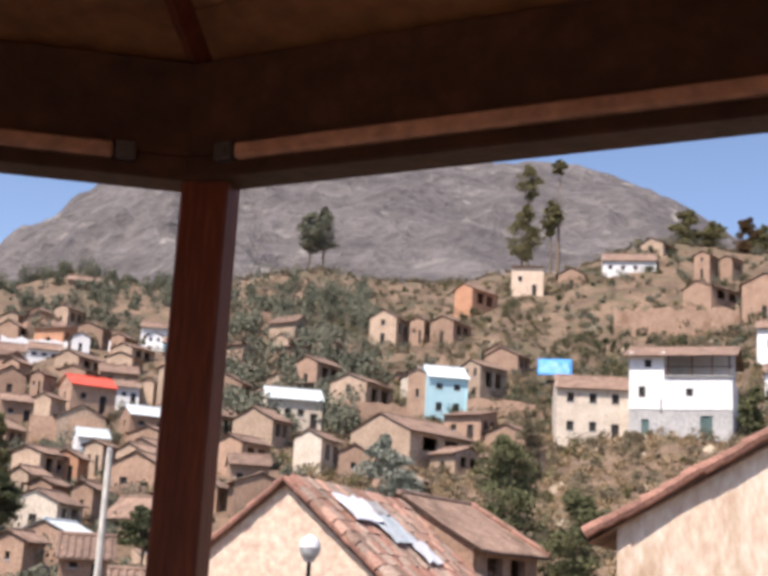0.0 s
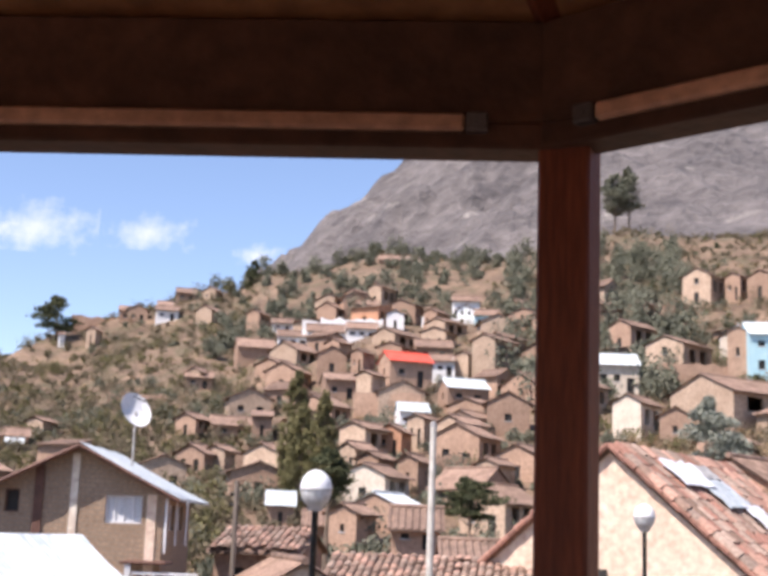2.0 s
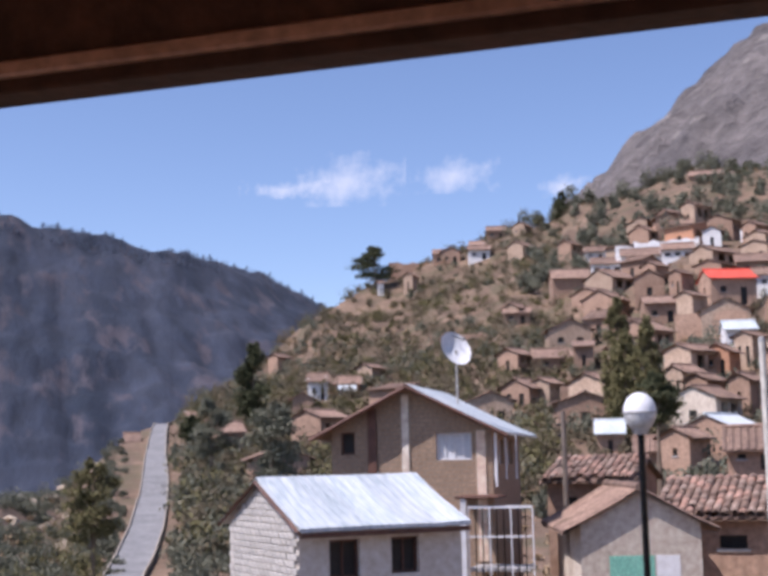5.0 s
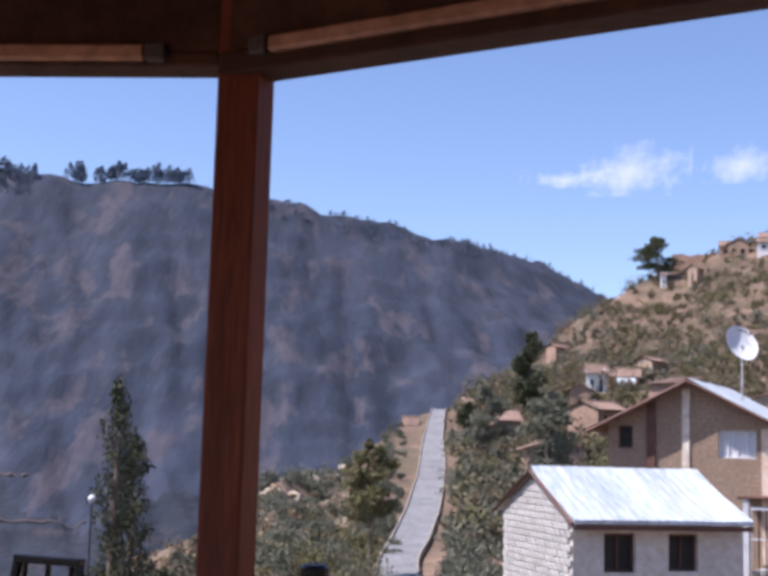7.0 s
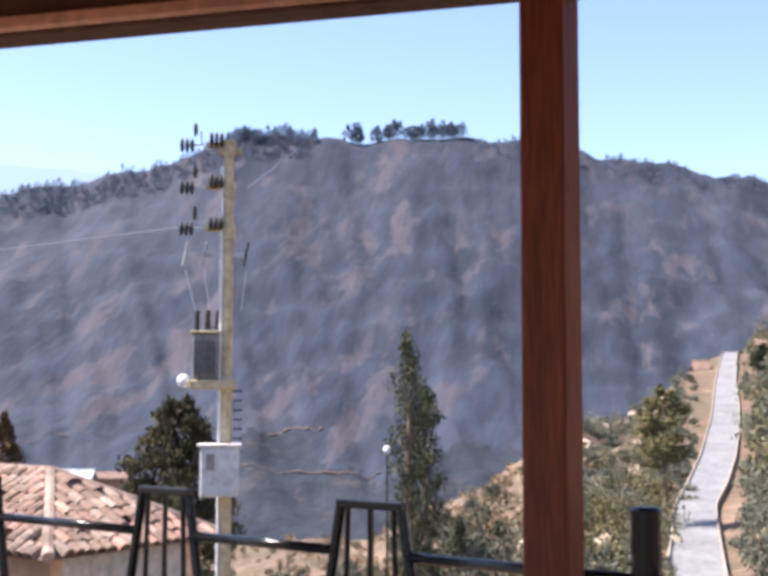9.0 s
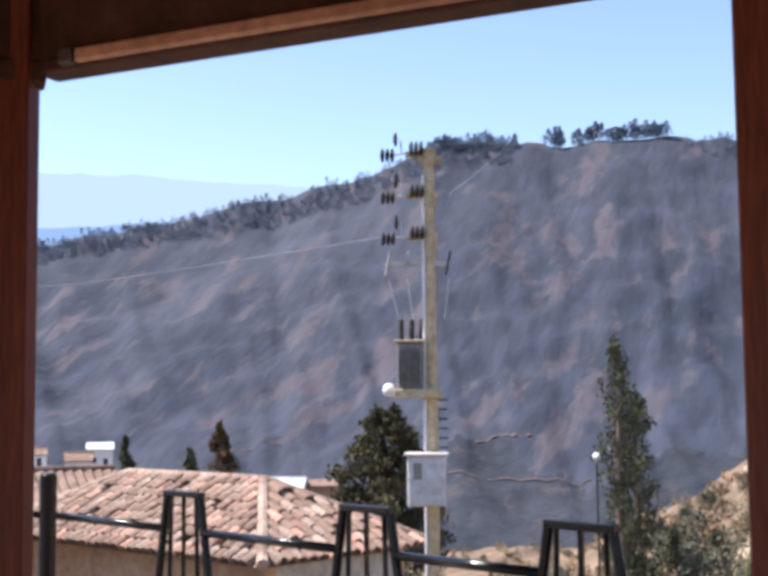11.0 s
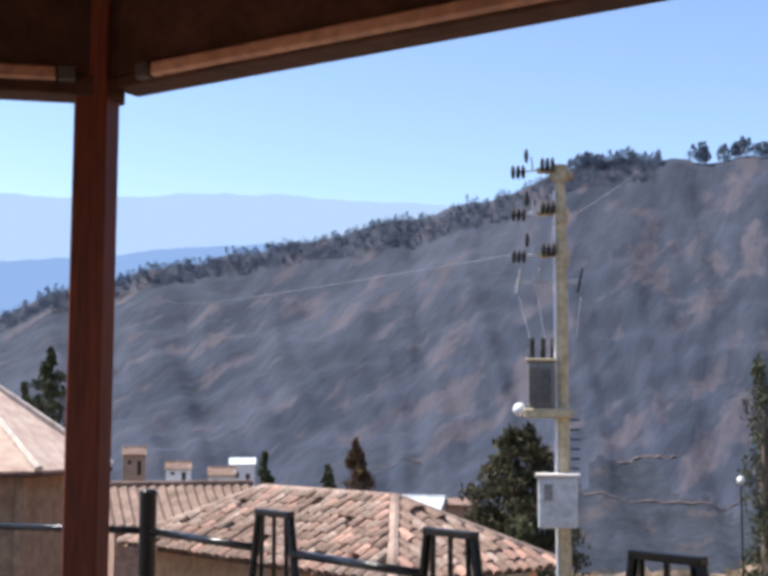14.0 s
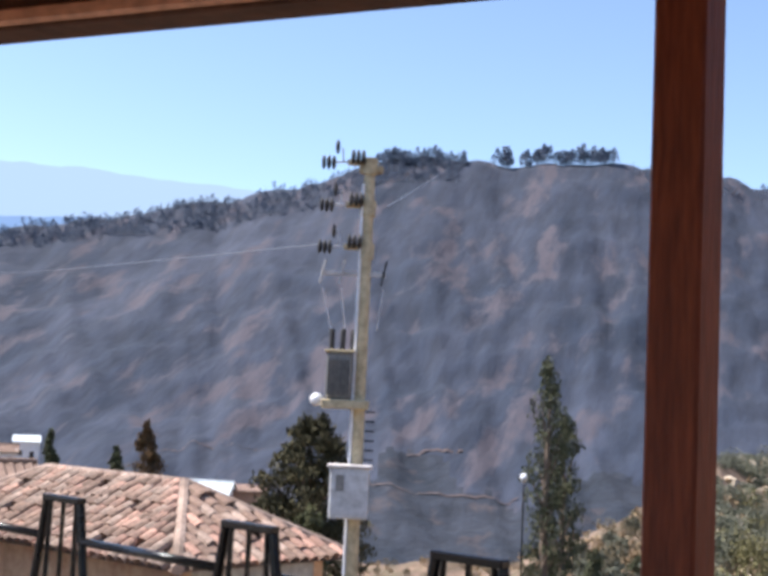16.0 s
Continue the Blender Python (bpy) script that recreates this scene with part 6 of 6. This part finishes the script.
def transformer_pole():
    P = Vector((-16.85, 9.66, -6.5))
    tp = holder("transformer_pole", Matrix.Translation(P) @ Matrix.Rotation(radians(60), 4, "Z"), "yellowed concrete pole with transformer and insulators", "utility pole")
    top = 5.22 - P.z
    part("shaft", rodded((0, 0, 0), (0, 0, top), 0.125, 0.08, 14), YELLOWED, tp)
    part("earth_conduit", rodded((-0.115, -0.08, 1.0), (-0.085, -0.06, top - 0.3), 0.022), STEEL_PAINT, tp, "white conduit pipe")
    for k, z in enumerate((5.26, 4.62, 3.99)):
        zz = z - P.z
        arm = boxed(-0.34, 0.12, -0.06, 0.06, zz - 0.05, zz + 0.03, bevel=0.015)
        if k == 0:
            box(arm, -0.16, 0.2, -0.07, 0.07, zz - 0.16, zz - 0.05, bevel=0.02)
        ar = part("cross_arm", arm, YELLOWED, tp)
        part("collar", rodded((0, 0, zz - 0.18), (0, 0, zz + 0.06), 0.115, n=14), YELLOWED, tp)
        for x, y, dz in ((-0.62, 0.02, -0.02), (-0.18, -0.1, 0.06), (-0.42, 0.0, 0.22)):
            ins = bmesh.new()
            for q in range(3 if dz < 0.2 else 1):
                bmesh.ops.create_uvsphere(ins, u_segments=10, v_segments=6, radius=0.1, matrix=Matrix.Translation((x + (q - 1) * 0.075, y, zz + dz)) @ Matrix.Diagonal((0.34, 1, 1.1, 1)))
            part("insulator", ins, DARK, ar, "dark glazed insulator", smooth=True)
        part("insulator_rod", rodded((-0.3, 0, zz), (-0.62, 0.02, zz - 0.02), 0.014, n=6), STEEL_PAINT, ar)
        part("insulator_rod", rodded((-0.4, 0, zz), (-0.42, 0, zz + 0.2), 0.012, n=6), STEEL_PAINT, ar)
    z = 3.65 - P.z
    fa = part("fuse_arm", boxed(-0.65, 0.3, -0.04, 0.04, z - 0.1, z - 0.04), CEMENT, tp)
    for x in (-0.62, -0.34, 0.28):
        part("fuse", rodded((x - 0.04, -0.06, z - 0.24), (x + 0.03, -0.06, z + 0.12), 0.016), CEMENT if x < 0 else DARK, fa)
        part("fuse_wire", rodded((x, -0.06, z - 0.3), (x * 0.75, -0.05, 2.75 - P.z), 0.008, n=5), STEEL_PAINT, fa)
    zt, zb = 2.40 - P.z, 1.72 - P.z
    tank = part("tank", boxed(-0.5, -0.12, -0.2, 0.2, zb, zt, bevel=0.03), TANK, tp, "grey-brown transformer tank")
    for k in range(7):
        part("fin", boxed(-0.48 + k * 0.052, -0.46 + k * 0.052, -0.27, -0.203, zb + 0.08, zt - 0.1), TANK, tank)
    part("lid", boxed(-0.53, -0.09, -0.23, 0.23, zt, zt + 0.04, bevel=0.01), YELLOWED, tank)
    for x in (-0.44, -0.28, -0.13):
        bs = bmesh.new()
        for q in range(5):
            bmesh.ops.create_cone(bs, cap_ends=True, segments=10, radius1=0.05, radius2=0.032, depth=0.06, matrix=Matrix.Translation((x, 0, zt + 0.08 + q * 0.06)))
        part("bushing", bs, DARK, tank, "dark ribbed bushing")
    part("platform", boxed(-0.55, 0.15, -0.25, 0.25, zb - 0.14, zb - 0.004, bevel=0.02), YELLOWED, tp)
    b = bmesh.new()
    bmesh.ops.create_uvsphere(b, u_segments=12, v_segments=8, radius=0.1, matrix=Matrix.Translation((-0.62, -0.1, zb - 0.02)))
    part("lamp_bowl", b, GLOBE, tp, "white round lamp bowl", smooth=True)
    z0, z1 = 0.02 - P.z, 0.74 - P.z
    cab = part("meter_cabinet", boxed(-0.36, 0.2, -0.42, -0.17, z0, z1, bevel=0.015), BOX_GREY, tp, "pale grey metal meter cabinet")
    part("cabinet_roof", boxed(-0.4, 0.24, -0.46, -0.15, z1 + 0.002, z1 + 0.05, bevel=0.01), PALE, cab)
    part("cabinet_door", boxed(-0.33, 0.17, -0.435, -0.422, z0 + 0.04, z1 - 0.04), BOX_GREY, cab)
    part("meter_window", boxed(-0.27, -0.15, -0.445, -0.436, z1 - 0.33, z1 - 0.1), TANK, cab, "small dark meter window")
    for q in range(6):
        part("step_bolt", rodded((0.1, 0, 1.55 - P.z - q * 0.14), (0.24, 0, 1.55 - P.z - q * 0.14), 0.012, n=6), IRON, tp)
    return tp


transformer_pole()
WIRE = surface("wire", (0.12, 0.14, 0.17), (0.18, 0.2, 0.23), 1.0, 0.5, 0.0)


def cable(a, b, sag, r=0.012):
    cu = bpy.data.curves.new("power_line", "CURVE")
    cu.dimensions, cu.bevel_depth, cu.bevel_resolution = "3D", r, 1
    sp = cu.splines.new("POLY")
    sp.points.add(24)
    for i in range(25):
        f = i / 24
        q = Vector(a).lerp(Vector(b), f)
        sp.points[i].co = (q.x, q.y, q.z - sag * 4 * f * (1 - f), 1)
    cu.materials.append(WIRE)
    return tagged(new("power_line", cu), "thin overhead power line", "power line", "power lines")


cable((-17.15, 9.1, 4.0), (-293.5, 57.9, 30.0), 1.0, 0.010)
cable((-16.7, 9.9, 4.6), (-250, 165, 66), 1.0, 0.010)


def sheet_house_edge():
    """The corner of a pale blue building with a clay eave, at the far end of the terrace."""
    hs = holder("blue_house", Matrix.Translation((-18.0, -2.40, -6.0)) @ Matrix.Rotation(radians(94), 4, "Z"), "pale blue house corner with a tiled eave", "house")
    part("wall", boxed(-2.4, 2.4, 0, 4, 0, 10.80), PALE_BLUE, hs)
    part("eave", boxed(-2.6, 2.62, -0.25, 4.2, 10.81, 10.95), PINK_WASH, hs)
    one = mesh_of("eave_tile", rodded((0, 0, 0), (0, 0.5, 0.05), 0.09, 0.07, 8), TILE)
    for k in range(22):
        again("eave_tile", one, hs, Matrix.Translation((-2.52 + k * 0.24, -0.3, 11.01)))
    grille = part("window_grille", boxed(2.42, 2.60, 0.2, 0.24, 9.72, 9.76), IRON, hs, "black iron window grille")
    for x, z0, z1 in ((2.56, 9.2, 9.72), (2.46, 9.2, 9.72), (2.51, 9.3, 9.6)):
        part("bar", boxed(x, x + 0.03, 0.2, 0.24, z0, z1), IRON, grille)


PALE_BLUE = surface("pale_blue_paint", (0.42, 0.55, 0.66), (0.52, 0.64, 0.74), 0.6, 0.8, 0.1)
sheet_house_edge()

# ---- distance: two ranges with haze in their glowing colours and glowing thin clouds, far beyond everything ----
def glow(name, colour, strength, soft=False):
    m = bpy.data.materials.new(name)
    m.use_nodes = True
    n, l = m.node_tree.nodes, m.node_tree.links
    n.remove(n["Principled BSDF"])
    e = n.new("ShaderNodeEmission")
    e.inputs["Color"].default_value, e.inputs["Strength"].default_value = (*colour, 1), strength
    sock = e.outputs[0]
    if soft:
        co, g, no = n.new("ShaderNodeTexCoord"), n.new("ShaderNodeTexGradient"), n.new("ShaderNodeTexNoise")
        g.gradient_type = "SPHERICAL"
        mp = n.new("ShaderNodeMapping")
        mp.inputs["Location"].default_value, mp.inputs["Scale"].default_value = (-1, 0, -1), (2, 0, 2)
        l.new(co.outputs["Generated"], mp.inputs[0])
        l.new(mp.outputs[0], g.inputs[0])
        no.inputs["Scale"].default_value, no.inputs["Detail"].default_value, no.inputs["Roughness"].default_value = soft, 7, 0.62
        l.new(co.outputs["Object"], no.inputs["Vector"])
        ml, mr = n.new("ShaderNodeMath"), n.new("ShaderNodeMapRange")
        ml.operation = "MULTIPLY_ADD"
        ml.inputs[1].default_value = 0.9
        l.new(g.outputs["Fac"], ml.inputs[0])
        wide = n.new("ShaderNodeMapRange")
        wide.clamp = False
        wide.inputs[1].default_value, wide.inputs[2].default_value, wide.inputs[3].default_value, wide.inputs[4].default_value = 0.3, 0.7, -0.35, 0.75
        l.new(no.outputs["Fac"], wide.inputs[0])
        l.new(wide.outputs[0], ml.inputs[2])
        mr.inputs[1].default_value, mr.inputs[2].default_value, mr.inputs[4].default_value = 0.30, 1.15, 0.5
        l.new(ml.outputs[0], mr.inputs[0])
        tr, mix = n.new("ShaderNodeBsdfTransparent"), n.new("ShaderNodeMixShader")
        l.new(mr.outputs[0], mix.inputs[0])
        l.new(tr.outputs[0], mix.inputs[1])
        l.new(e.outputs[0], mix.inputs[2])
        sock = mix.outputs[0]
    l.new(sock, n["Material Output"].inputs["Surface"])
    return m


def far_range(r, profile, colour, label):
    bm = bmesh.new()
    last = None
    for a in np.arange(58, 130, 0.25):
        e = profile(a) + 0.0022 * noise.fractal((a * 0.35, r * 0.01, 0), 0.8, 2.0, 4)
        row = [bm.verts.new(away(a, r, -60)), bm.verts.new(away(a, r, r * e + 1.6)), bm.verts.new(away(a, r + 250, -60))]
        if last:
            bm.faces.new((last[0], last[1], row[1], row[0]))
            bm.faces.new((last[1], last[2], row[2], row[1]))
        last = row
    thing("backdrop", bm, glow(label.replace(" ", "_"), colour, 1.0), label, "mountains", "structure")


# the blue of the air's haze is put into each range's glow
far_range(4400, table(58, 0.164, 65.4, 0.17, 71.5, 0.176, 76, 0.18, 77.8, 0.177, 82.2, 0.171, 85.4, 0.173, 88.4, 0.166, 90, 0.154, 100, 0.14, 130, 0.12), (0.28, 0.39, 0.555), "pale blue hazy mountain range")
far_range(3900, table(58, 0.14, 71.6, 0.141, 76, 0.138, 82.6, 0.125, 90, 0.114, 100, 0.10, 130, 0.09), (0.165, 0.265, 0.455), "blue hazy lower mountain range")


# a cloud's sunlit white is put into its glow
def cloud(turn, rise, w, h, size):
    bm = bmesh.new()
    rows = [[bm.verts.new((w * (i / 8 - 0.5), 30 * noise.noise((i, j, w)), h * (j / 4 - 0.5))) for j in range(5)] for i in range(9)]
    for i in range(8):
        for j in range(4):
            bm.faces.new((rows[i][j], rows[i + 1][j], rows[i + 1][j + 1], rows[i][j + 1]))
    ob = thing("backdrop", bm, glow("thin_cloud", (0.93, 0.95, 1.0), 0.86, size), "thin white drifting cloud", "cloud", "structure", m=Matrix.Translation(away(turn, 4500, 4500 * rise)) @ Matrix.Rotation(radians(turn), 4, "Z"))
    return ob


cloud(24.8, 0.228, 330, 150, 0.007)
cloud(29.7, 0.226, 420, 210, 0.007)
cloud(32.6, 0.217, 330, 70, 0.014)
cloud(19.9, 0.215, 200, 90, 0.014)

# ---- roof tiles that can be told apart, one by one ----
def tiled(parent, origin, along, down, n_along, n_down, names="roof_tile", seed=1, red=False):
    """Barrel tiles in rows down a slope; along and down are the steps from tile to tile."""
    along, down = Vector(along), Vector(down)
    up = along.cross(down).normalized()
    if up.z < 0:
        up = -up
    meshes = []
    for k in range(4):
        bm = bmesh.new()
        n, L, w = 5, 1.18, 0.5
        rows = []
        for f, s in ((0.0, 0.86), (L, 1.0)):
            rows.append([bm.verts.new(along * (w * s * -math.cos(math.pi * i / n)) + down * f + up * (along.length * 0.42 * s * math.sin(math.pi * i / n) + 0.02)) for i in range(n + 1)])
        for i in range(n):
            bm.faces.new((rows[0][i], rows[0][i + 1], rows[1][i + 1], rows[1][i]))
        r = bmesh.ops.extrude_face_region(bm, geom=bm.faces[:])
        for g in r["geom"]:
            if isinstance(g, bmesh.types.BMVert):
                g.co -= up * 0.03
        bmesh.ops.recalc_face_normals(bm, faces=bm.faces)
        meshes.append(mesh_of("roof_tile", bm, ((TILE_ROSE, TILE, TILE_RED, TILE_PALE) if red else (TILE_PALE, TILE, TILE, TILE_ROSE))[k]))
    rng = random.Random(seed)
    for j in range(n_down):
        for i in range(n_along):
            if rng.random() < 0.035:
                continue
            p = Vector(origin) + along * (i + 0.5) + down * j + up * rng.uniform(0, 0.05)
            again(names, rng.choice(meshes), parent, Matrix.Translation(p) @ Matrix.Rotation(rng.uniform(-0.11, 0.11), 4, "Z"))


TILE_ROSE = surface("rose_clay_tile", (0.33, 0.185, 0.135), (0.46, 0.28, 0.21), 1.5, 0.9, 0.4, stain=(0.2, 0.13, 0.095), vary=0.35)
# slope of the patched gable house that turns towards the terrace
tiled(NEAR_GABLE, (0.1, -0.25, 8.88), (0, 0.385, 0), (0.36, 0, -0.302), 39, 12, seed=3, red=True)
# front slope of the hipped roof
t0, t1, c0, c1 = Vector(HIP_T0), Vector(HIP_T1), Vector(HIP_C[0]), Vector(HIP_C[1])
rows_n = 9
for j in range(rows_n):
    f0 = j / rows_n
    a, b = t0.lerp(c0, f0), t1.lerp(c1, f0)
    step = ((c0 + c1) / 2 - (t0 + t1) / 2) / rows_n
    n = int((a - b).length / 0.25)
    tiled(HIP, b + Vector((0, 0, 0.03)), (a - b) / n, step, n, 1, seed=40 + j)
t0, c0, c3 = Vector(HIP_T0), Vector(HIP_C[0]), Vector(HIP_C[3])
for j in range(1, rows_n):
    a, b = t0.lerp(c0, j / rows_n), t0.lerp(c3, j / rows_n)
    n = max(1, int((a - b).length / 0.25))
    tiled(HIP, a + Vector((0, 0, 0.03)), (b - a) / n, ((c0 + c3) / 2 - t0) / rows_n, n, 1, seed=60 + j)


def tile_front(hs, w, d, h, rise, n, rows, seed):
    """Separate tiles on the front slope of a house whose eaves face the terrace."""
    over = 0.45
    fall = rise / (d / 2) * over
    top, low = Vector((-w / 2 - 0.1, d / 2, h + rise + 0.13)), Vector((-w / 2 - 0.1, -over, h - fall + 0.13))
    tiled(hs, top, ((w + 0.2) / n, 0, 0), (low - top) / rows, n, rows, seed=seed)

tile_front(LONG_HOUSE, 7.4, 6, 1.8, 0.8, 32, 12, 81)
tile_front(LOW_HOUSE, 2.9, 5, 1.8, 0.6, 13, 9, 82)

SIGN_GREEN = surface("faded_green_paint", (0.16, 0.42, 0.32), (0.24, 0.52, 0.40), 2.0, 0.8, 0.1, stain=(0.5, 0.46, 0.38), stain_from=0.64)
for x0, x1, paint, words in ((-0.8, 0.32, SIGN_GREEN, "faded green painted panel"), (0.36, 0.95, WHITEWASH, "white painted panel")):
    part("painted_panel", boxed(x0, x1, -0.012, -0.002, -0.6, 0.5), paint, CREAM_GABLE, words)
